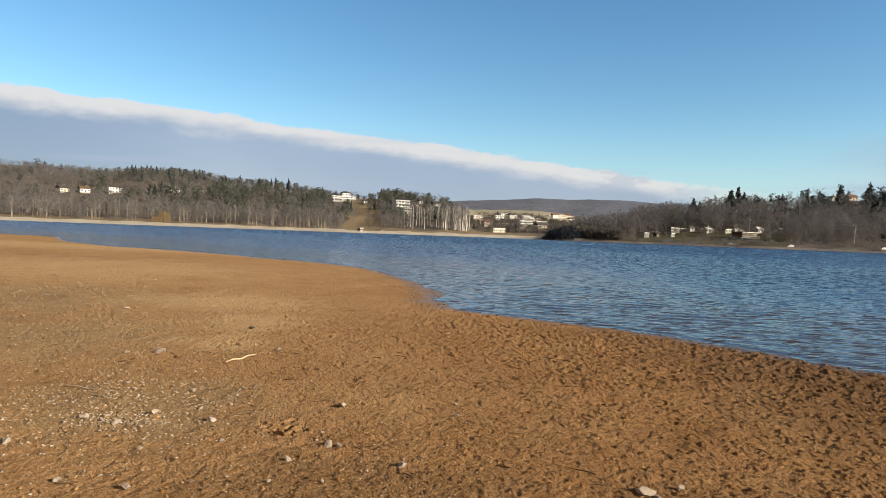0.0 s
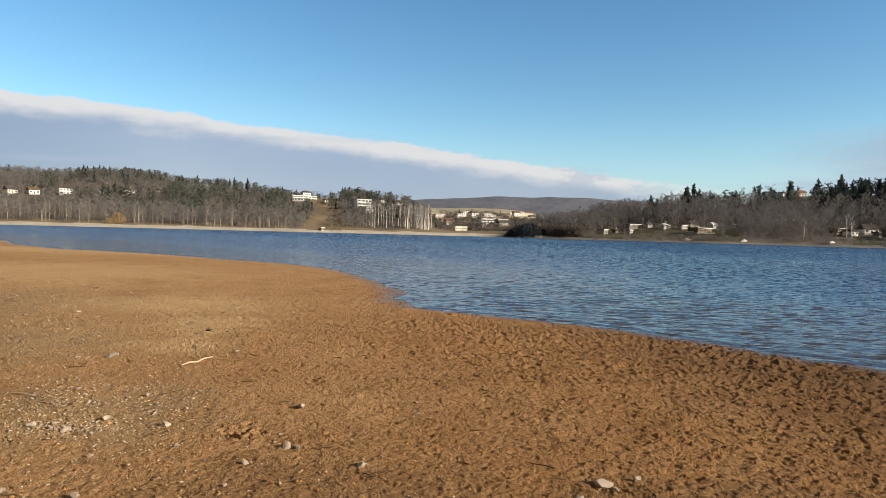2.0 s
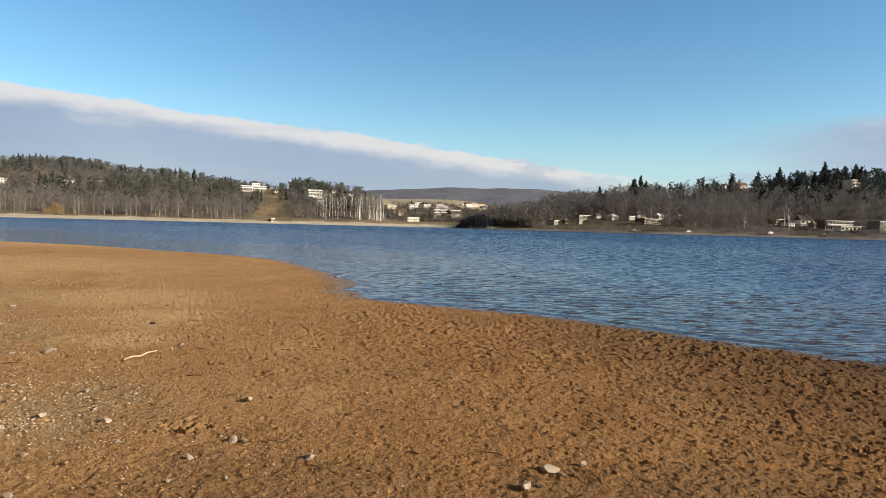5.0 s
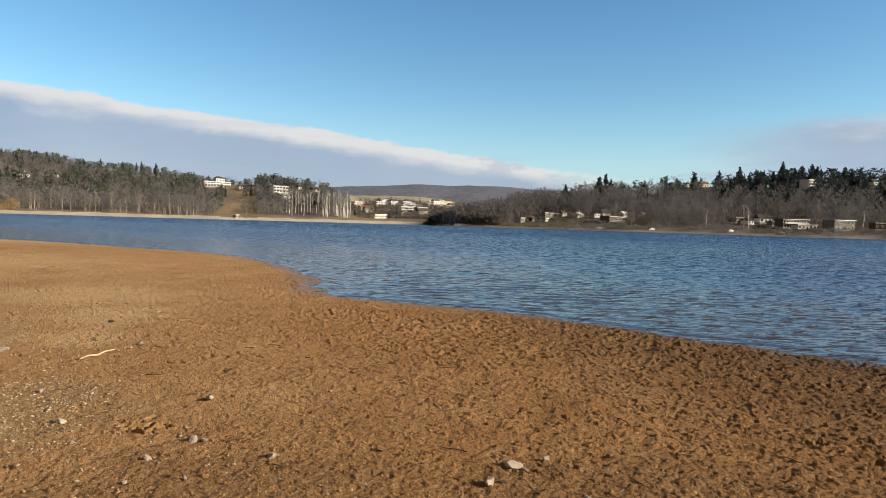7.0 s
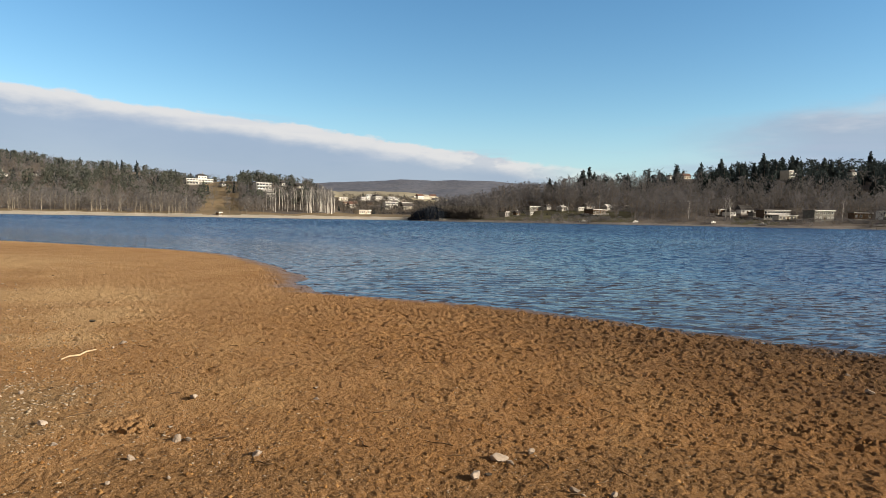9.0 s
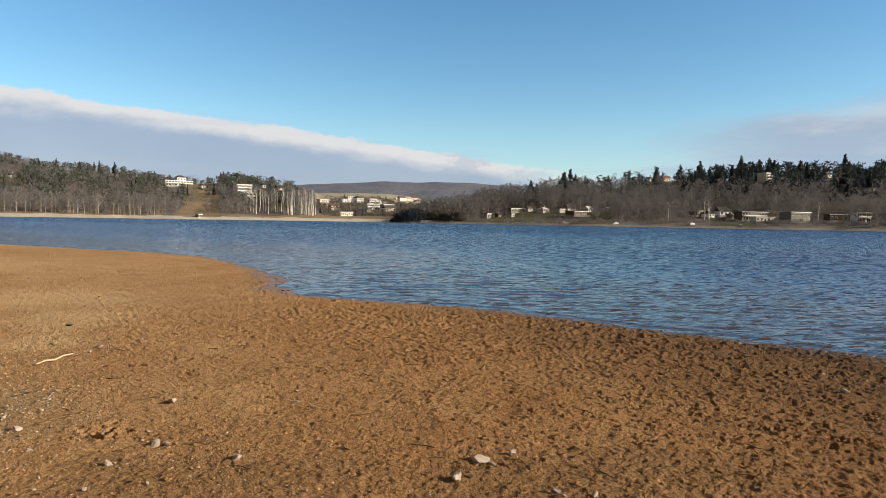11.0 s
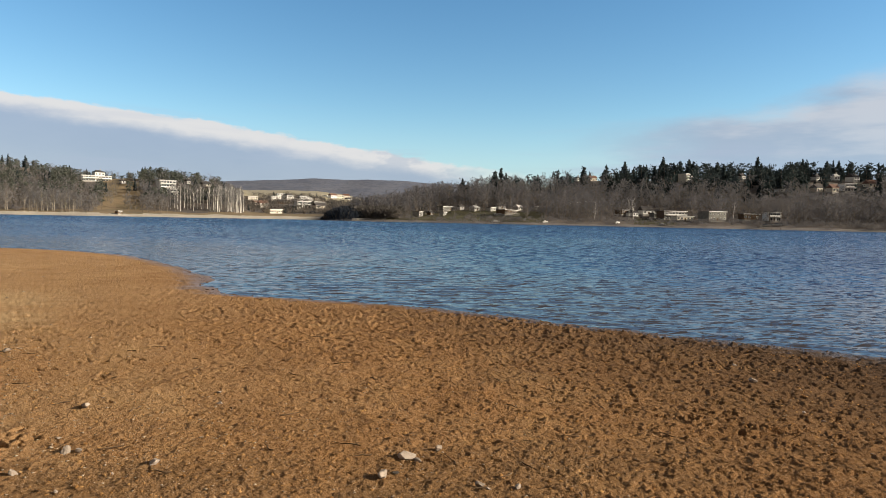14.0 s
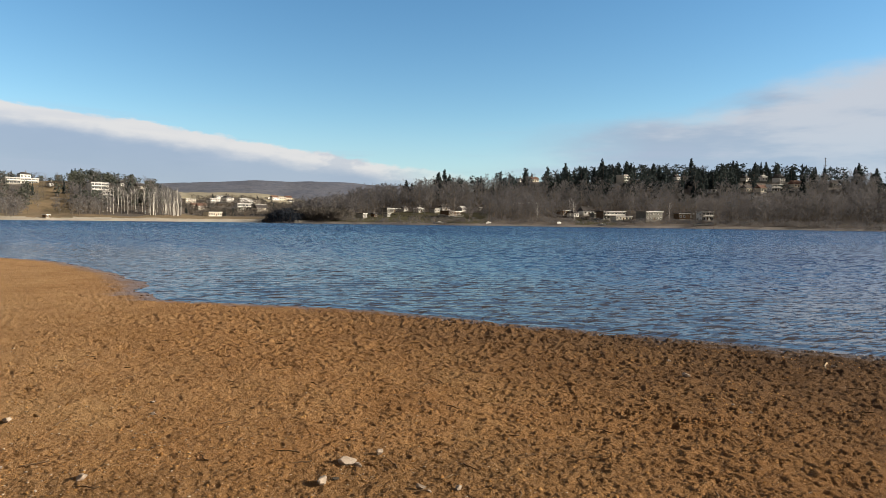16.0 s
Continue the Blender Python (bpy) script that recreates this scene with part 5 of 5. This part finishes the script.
# trees about the village
b, r, rng = spots(900, 1.5, 13.0, 45, 220, 58)
tall = rng.uniform(4.5, 9.5, len(b)) * np.where(r > 850, 0.7, 1.0)
keep = (r > 560) | (b > 7.5)
wood("village_trees", "bare garden trees about the village", "woodland", BARE_KINDS[:5] + BUSH_KINDS[:3], rows_of(b, r, tall, rng.uniform(0.9, 1.5, len(b)), clear(b, r, tall, rng, 0.3) & keep), [BARK, SHADED_TWIGS])
rng = np.random.default_rng(68)
b = rng.uniform(11.0, 15.0, 260)
r = far_shore(b) + rng.uniform(14, 60, 260)
tall = rng.uniform(5, 9, 260)
wood("point_scrub", "tangled brown bushes behind the point", "scrub", BUSH_KINDS, rows_of(b, r, tall, rng.uniform(0.9, 1.5, 260), clear(b, r, tall, rng, 0.0)), [BARK, SHADED_TWIGS])
b, r, rng = spots(26, 2.5, 11, 80, 200, 59)
tall = rng.uniform(5, 8, len(b))
wood("village_conifers", "a few dark conifers about the village", "woodland", SPRUCE_KINDS, rows_of(b, r, tall, rng.uniform(1.0, 1.5, len(b)), clear(b, r, tall, rng, 0.0)), [BARK, SPRUCE])

# bare trees behind the birches
rng = np.random.default_rng(70)
b, r = rng.uniform(-6.0, 2.0, 150), rng.uniform(562, 640, 150)
tall = rng.uniform(7, 12, 150)
wood("slope_trees", "leafless trees on the slope behind the birches", "woodland", BARE_KINDS, rows_of(b, r, tall, rng.uniform(0.9, 1.3, 150), clear(b, r, tall, rng, 0.25)), [BARK, BROWN_BARE])

# the birches on the far beach, each one a tree
rng = np.random.default_rng(61)
for k, bb in enumerate(np.concatenate([np.linspace(-3.4, -0.2, 14), np.linspace(0.0, 2.1, 24)])):
    single_tree("birch", "tall slender leafless birch with a pale trunk", "tree", BIRCH_KINDS[k % 5], bb + rng.uniform(-0.06, 0.06), rng.uniform(532, 556), rng.uniform(17, 22.5), rng.uniform(0.8, 1.2), [BIRCH_BARK, BARE], "birches on the far beach", rng.uniform(0, 360))
# tall firs that stand out against the sky
for k, (bb, dist, tall) in enumerate(((20.4, 600, 20), (20.9, 606, 17), (21.6, 600, 17), (23.2, 598, 25), (23.7, 600, 27), (24.1, 597, 22), (33.9, 640, 22), (36.9, 640, 23), (38.2, 655, 19),
                                      (38.9, 660, 20), (41.0, 650, 18), (43.9, 645, 22), (55.4, 585, 22), (56.5, 580, 19), (49.3, 640, 17), (35.4, 650, 16), (30.6, 650, 17), (32.3, 655, 15))):
    single_tree("fir", "tall dark green fir against the sky", "tree", SPRUCE_KINDS[k % 7], bb, dist, tall * 0.94, 1.6, [BARK, SPRUCE], "firs on the skyline", k * 47)
for k, (bb, dist, tall) in enumerate(((-24.5, 800, 9), (-24.1, 805, 10), (-23.8, 800, 9), (-23.4, 804, 8), (-22.3, 800, 8), (-21.7, 795, 8), (-31.0, 820, 6), (-29.9, 822, 5), (-14.6, 770, 9), (-13.2, 765, 11))):
    single_tree("fir", "dark conifer on the ridge of the far slope", "tree", SPRUCE_KINDS[(k + 3) % 7], bb, dist, tall + 2, 1.3, [BARK, SPRUCE], "firs on the skyline", k * 61)
single_tree("willow_bush", "golden-yellow leafless willow bush by the far beach", "bush", DENSE_KINDS[0], -22.77, 492, 8.0, 0.75, [BARK, GOLD])
single_tree("willow_bush", "smaller golden-yellow willow bush by the far beach", "bush", DENSE_KINDS[1], -23.4, 490, 4.5, 0.9, [BARK, GOLD])
for k, (bb, dist, tall) in enumerate(((8.7, 460, 4.5), (9.1, 457, 6.5), (9.6, 455, 8.2), (10.1, 454, 9), (10.6, 452, 8.8), (11.1, 452, 6.8), (9.8, 464, 9), (10.4, 464, 9.6), (11.0, 462, 8), (9.2, 466, 7.5), (11.6, 456, 5.5))):
    single_tree("thicket_bush", "dense dark bush on the point by the inlet", "bush", DENSE_KINDS[k % 4], bb, dist, tall, 0.95, [BARK, SHADED_SHRUB], "bushes on the point", k * 71)
for k, (bb, dist, tall) in enumerate(((34.4, 440, 16), (34.7, 436, 15), (42.3, 425, 13), (31.6, 430, 12))):
    single_tree("poplar", "tall pale leafless poplar near the far bank", "tree", POPLAR_KINDS[k % 4], bb, dist, tall, 1.0, [BIRCH_BARK, BARE], "poplars on the bank", k * 50)

# ---- the things on the sand ----


def sand_tops(x, y):
    x, y = np.atleast_1d(np.asarray(x, float)), np.atleast_1d(np.asarray(y, float))
    return relief(x, y, land_height(x, y), shore_distance(x, y), np.degrees(np.arctan2(x, y)))


def sand_top(x, y):
    return float(sand_tops(x, y)[0])


def stone_mesh(name, seed, mat, flat=0.6):
    rng = random.Random(seed)
    bm = bmesh.new()
    bmesh.ops.create_icosphere(bm, subdivisions=3, radius=0.5)
    cuts = [(Vector((rng.gauss(0, 1), rng.gauss(0, 1), rng.gauss(0, 1))).normalized(), rng.uniform(0.2, 0.38)) for _ in range(12)]
    for v in bm.verts:
        for way, far in cuts:
            over = v.co.dot(way) - far
            if over > 0:
                v.co -= way * over
        v.co += v.co.normalized() * noise.noise(v.co * 4 + Vector((seed, 0, 0))) * 0.05
        v.co.z *= flat
    me = bpy.data.meshes.new(name)
    bm.to_mesh(me), bm.free()
    me.materials.append(mat)
    return me


STONES = [stone_mesh("stone", k, STONE, 0.45 + 0.08 * (k % 5)) for k in range(10)]
DARK_STONES = [stone_mesh("stone", 40 + k, DARK_STONE, 0.6) for k in range(3)]
# x, y, width
BIG = [(-2.15, 8.54, .104), (-2.2, 8.3, .06), (-3.43, 7.96, .16), (-3.79, 7.86, .07), (-5.87, 12.28, .1), (-3.08, 6.41, .075), (-2.36, 6.18, .065), (-2.74, 5.88, .05),
       (-2.38, 5.39, .085), (-1.86, 5.23, .075), (-2.83, 5.16, .07), (-2.68, 5.14, .06), (-2.53, 5.05, .07), (-2.69, 5.25, .055), (-0.93, 5.88, .085), (0.09, 6.17, .07)]
BIG += [(0.09, 5.77, .055), (-0.86, 4.78, .1), (-0.78, 4.76, .06), (-1.07, 4.42, .055), (-0.30, 4.37, .08), (-2.33, 3.93, .065), (-1.87, 3.83, .06), (-2.11, 4.53, .04), (-1.62, 4.77, .045),
        (-0.96, 5.09, .042), (-0.52, 4.27, .032), (-0.77, 4.04, .036), (-1.09, 4.01, .04), (-3.02, 4.52, .075)]
BIG += [(1.24, 4.15, .125), (1.30, 4.09, .055), (1.50, 4.25, .06), (1.01, 3.84, .1), (1.54, 3.57, .06), (1.56, 3.51, .04), (1.75, 3.50, .075), (6.16, 6.59, .06), (5.50, 5.60, .09),
        (5.74, 5.20, .04), (4.99, 4.47, .042), (4.88, 4.17, .035), (7.86, 5.57, .075), (7.98, 7.66, .056), (8.84, 6.63, .066)]
rng = random.Random(3)
for k, (x, y, size) in enumerate(BIG):
    ob = new("stone", STONES[k % 10])
    tall = size * rng.uniform(0.8, 1.15) * (0.55 if size > 0.11 and y > 7 else 1.0)
    ob.matrix_world = Matrix.Translation((x, y, sand_top(x, y) + tall * 0.2)) @ pose(0, 0, 0, rng.uniform(-12, 12), rng.uniform(-12, 12), rng.uniform(0, 360)) @ Matrix.Diagonal((size * 1.3, size * rng.uniform(0.75, 1.05), tall * 1.15, 1))
    tagged(ob, "broad flat pale stone half sunk in the sand" if size > 0.09 else "small pale grey-buff stone lying on the sand", "stone", "stones on the sand")
for x, y, size in ((-3.02, 10.36, .12), (1.10, 3.88, .06), (-4.6, 11.0, .05)):
    ob = new("stone", DARK_STONES[rng.randrange(3)])
    ob.matrix_world = Matrix.Translation((x, y, sand_top(x, y) + size * 0.15)) @ Matrix.Diagonal((size, size * 0.7, size * 0.7, 1))
    tagged(ob, "dark wet-looking stone lying on the sand", "stone", "stones on the sand")


def stick(name, label, pts, radius, mat, category="stick"):
    v, t = tube([(x, y, sand_top(x, y) + h) for x, y, h in pts], [radius * (0.6 + 0.4 * math.sin(math.pi * (k + 0.6) / (len(pts) + 0.2))) for k in range(len(pts))], 7)
    tagged(new(name, np_mesh(name, v, t, [mat], None, True)), label, category)


stick("driftwood_stick", "pale weathered driftwood stick lying on the sand", [(-2.50, 7.53, .02), (-2.46, 7.66, .03), (-2.40, 7.78, .02), (-2.37, 7.92, .035), (-2.30, 8.02, .03)], 0.011, DRIFTWOOD)
stick("driftwood_stick", "bleached forked twig by the waterline", [(7.58, 5.46, .012), (7.68, 5.56, .04), (7.80, 5.62, .055), (7.93, 5.70, .03)], 0.009, DRIFTWOOD)
stick("driftwood_stick", "thin pale driftwood twig on the gravel", [(-3.56, 6.18, .012), (-3.42, 6.13, .018), (-3.25, 6.04, .012)], 0.008, DRIFTWOOD)
rng = random.Random(9)
TWIGS = []
for k in range(5):
    pts, a = [Vector((0, 0, 0.004))], 0.0
    for _ in range(5):
        a += rng.uniform(-0.5, 0.5)
        pts.append(pts[-1] + Vector((math.cos(a) * 0.05, math.sin(a) * 0.05, rng.uniform(-0.003, 0.006))))
    v, t = tube([tuple(p) for p in pts], [0.005, 0.0055, 0.005, 0.004, 0.003, 0.0015], 5)
    TWIGS.append(np_mesh("twig", v, t, [TWIG], None, True))
for k in range(70):
    b, r = rng.uniform(-36, 58), rng.uniform(3.3, 9.5)
    x, y = r * math.sin(radians(b)), r * math.cos(radians(b))
    if float(shore_distance(np.array(x), np.array(y))) < 0.8:
        continue
    ob = new("twig", TWIGS[k % 5])
    ob.matrix_world = Matrix.Translation((x, y, sand_top(x, y) + 0.006)) @ pose(0, 0, 0, 0, 0, rng.uniform(0, 360)) @ Matrix.Diagonal((rng.uniform(0.4, 0.9), 0.8, 0.9, 1))
    tagged(ob, "short dark dead twig on the sand", "twig", "twigs on the sand")


def gravel():
    """Loose pebbles in a patch and thinly strewn over the rest."""
    rng = np.random.default_rng(77)
    base = np.array([(1, 0, 0), (0.3, 0.9, 0.1), (-0.8, 0.6, 0), (-0.9, -0.4, 0.1), (0.1, -1, 0), (0.7, -0.7, 0.1), (0.1, 0.1, 0.75), (0, 0, -0.6)])
    tri = np.array([(k, (k + 1) % 6, 6) for k in range(6)] + [((k + 1) % 6, k, 7) for k in range(6)])
    vs, ts, n = [], [], 0
    px, py, ps = [], [], []
    for count, cx, cy, sx, sy, lo, hi in ((2000, -2.9, 5.8, 0.75, 0.9, .005, .020), (1500, -5.2, 9.0, 1.1, 1.6, .006, .020), (260, -2.55, 5.15, 0.22, 0.13, .006, .020), (500, -2.6, 8.6, 1.0, 0.6, .005, .017), (60, -2.8, 5.7, 0.6, 0.8, .014, .026), (1500, -8.6, 13.0, 1.8, 2.0, .008, .026),
                                          (700, -1.0, 4.6, 1.2, 0.8, .005, .014), (420, 1.5, 4.4, 1.6, 1.0, .004, .012), (260, -9, 14, 3, 3, .012, .04), (260, 3, 7, 4, 3, .005, .014)):
        px.append(rng.normal(cx, sx, count)), py.append(rng.normal(cy, sy, count)), ps.append(lo + (hi - lo) * rng.uniform(0, 1, count) ** 1.6)
    px, py, ps = np.concatenate(px), np.concatenate(py), np.concatenate(ps)
    dry = (shore_distance(px, py) > 0.4) & (py > 2.5)
    px, py, ps = px[dry], py[dry], ps[dry]
    pz = sand_tops(px, py)
    for x, y, z, s in zip(px, py, pz, ps):
        a = rng.uniform(0, 6.283)
        v = (base + rng.normal(size=base.shape) * 0.13) * (s, s * rng.uniform(0.6, 1), s * 0.5)
        c, w = math.cos(a), math.sin(a)
        vs.append(np.stack([v[:, 0] * c - v[:, 1] * w + x, v[:, 0] * w + v[:, 1] * c + y, v[:, 2] + z + s * 0.15], 1))
        ts.append(tri + n)
        n += len(base)
    tagged(new("gravel", np_mesh("gravel", np.vstack(vs), np.vstack(ts), [GRAVEL])), "small pale buff pebbles strewn over the sand", "gravel", kind="stuff")


gravel()


def litter(name, label, count, lo, hi, flat, mat, seed):
    """Small crumbs or flakes strewn over the sand near by."""
    rng = np.random.default_rng(seed)
    base = np.array([(1, 0, 0.1), (0.2, 0.9, 0), (-0.8, 0.5, 0.1), (-0.9, -0.5, 0), (0.2, -0.9, 0.1), (0, 0, 0.9)])
    tri = np.array([(k, (k + 1) % 5, 5) for k in range(5)])
    r = np.sqrt(rng.uniform(9, 110, count * 2))
    b = np.radians(rng.uniform(-40, 62, count * 2))
    x, y = r * np.sin(b), r * np.cos(b)
    patchy = soft_noise(x * 0.9, y * 0.9, seed) + 0.7 * soft_noise(x * 2.6, y * 2.6, seed + 1) > rng.uniform(-0.35, 0.4, count * 2)
    keep = np.where(patchy & (shore_distance(x, y) > 0.3))[0][:count]
    x, y = x[keep], y[keep]
    z = sand_tops(x, y)
    n = len(x)
    size = (lo + (hi - lo) * rng.uniform(0, 1, n) ** 2.5)[:, None]
    a = rng.uniform(0, 6.283, n)[:, None]
    v = base[None] + rng.normal(size=(n, 6, 3)) * 0.16
    long = rng.uniform(0.35, 1.0, n)[:, None]
    vx, vy = v[..., 0] * size, v[..., 1] * size * long
    px, py = vx * np.cos(a) - vy * np.sin(a) + x[:, None], vx * np.sin(a) + vy * np.cos(a) + y[:, None]
    pz = v[..., 2] * size * flat + z[:, None]
    verts = np.stack([px, py, pz], -1).reshape(-1, 3)
    tagged(new(name, np_mesh(name, verts, (tri[None] + (np.arange(n) * 6)[:, None, None]).reshape(-1, 3), [mat])), label, "debris", kind="stuff")


CLOD = material("sand_clod", island_tone((0.27, 0.13, 0.045), (0.54, 0.31, 0.125), 3.0), 0.95, spec=0.03)
FLAKE = material("dead_leaf_flake", island_tone((0.07, 0.035, 0.014), (0.16, 0.085, 0.035), 3.0), 0.95, spec=0.03)


def drift_line():
    """Dark bits washed up along the waterline."""
    rng = np.random.default_rng(44)
    vs, ts, n = [], [], 0
    legs = NEAR_SHORE[6:-5]
    for a, b in zip(legs[:-1], legs[1:]):
        run = np.hypot(*(b - a))
        for _ in range(int(min(run, 6) * 14)):
            x, y = a + (b - a) * rng.uniform() + rng.normal(size=2) * 0.16
            if float(beach_height(np.array(x), np.array(y))) < -0.004:
                continue
            s, t = rng.uniform(0.01, 0.05), rng.uniform(0, 6.283)
            v = np.array([(-1, -0.2, 0), (0.2, -0.35, 0.1), (1, 0.1, 0), (0.1, 0.4, 0.05), (0, 0, 0.4)]) * s * (1, rng.uniform(0.5, 1), 0.8) + rng.normal(size=(5, 3)) * s * 0.12
            vs.append(np.stack([v[:, 0] * math.cos(t) - v[:, 1] * math.sin(t) + x, v[:, 0] * math.sin(t) + v[:, 1] * math.cos(t) + y, v[:, 2] + sand_top(x, y) + 0.004], 1))
            ts.append(np.array([(0, 1, 4), (1, 2, 4), (2, 3, 4), (3, 0, 4)]) + n)
            n += 5
    tagged(new("drift_line", np_mesh("drift_line", np.vstack(vs), np.vstack(ts), [FLAKE])), "dark bits of bark and leaf along the waterline", "debris", kind="stuff")


drift_line()
litter("sand_clods", "crumbs and clods of orange-brown sand", 9000, 0.004, 0.019, 0.9, CLOD, 91)
litter("leaf_litter", "dark brown scraps of dead leaves and bark", 350, 0.005, 0.016, 0.45, FLAKE, 95)
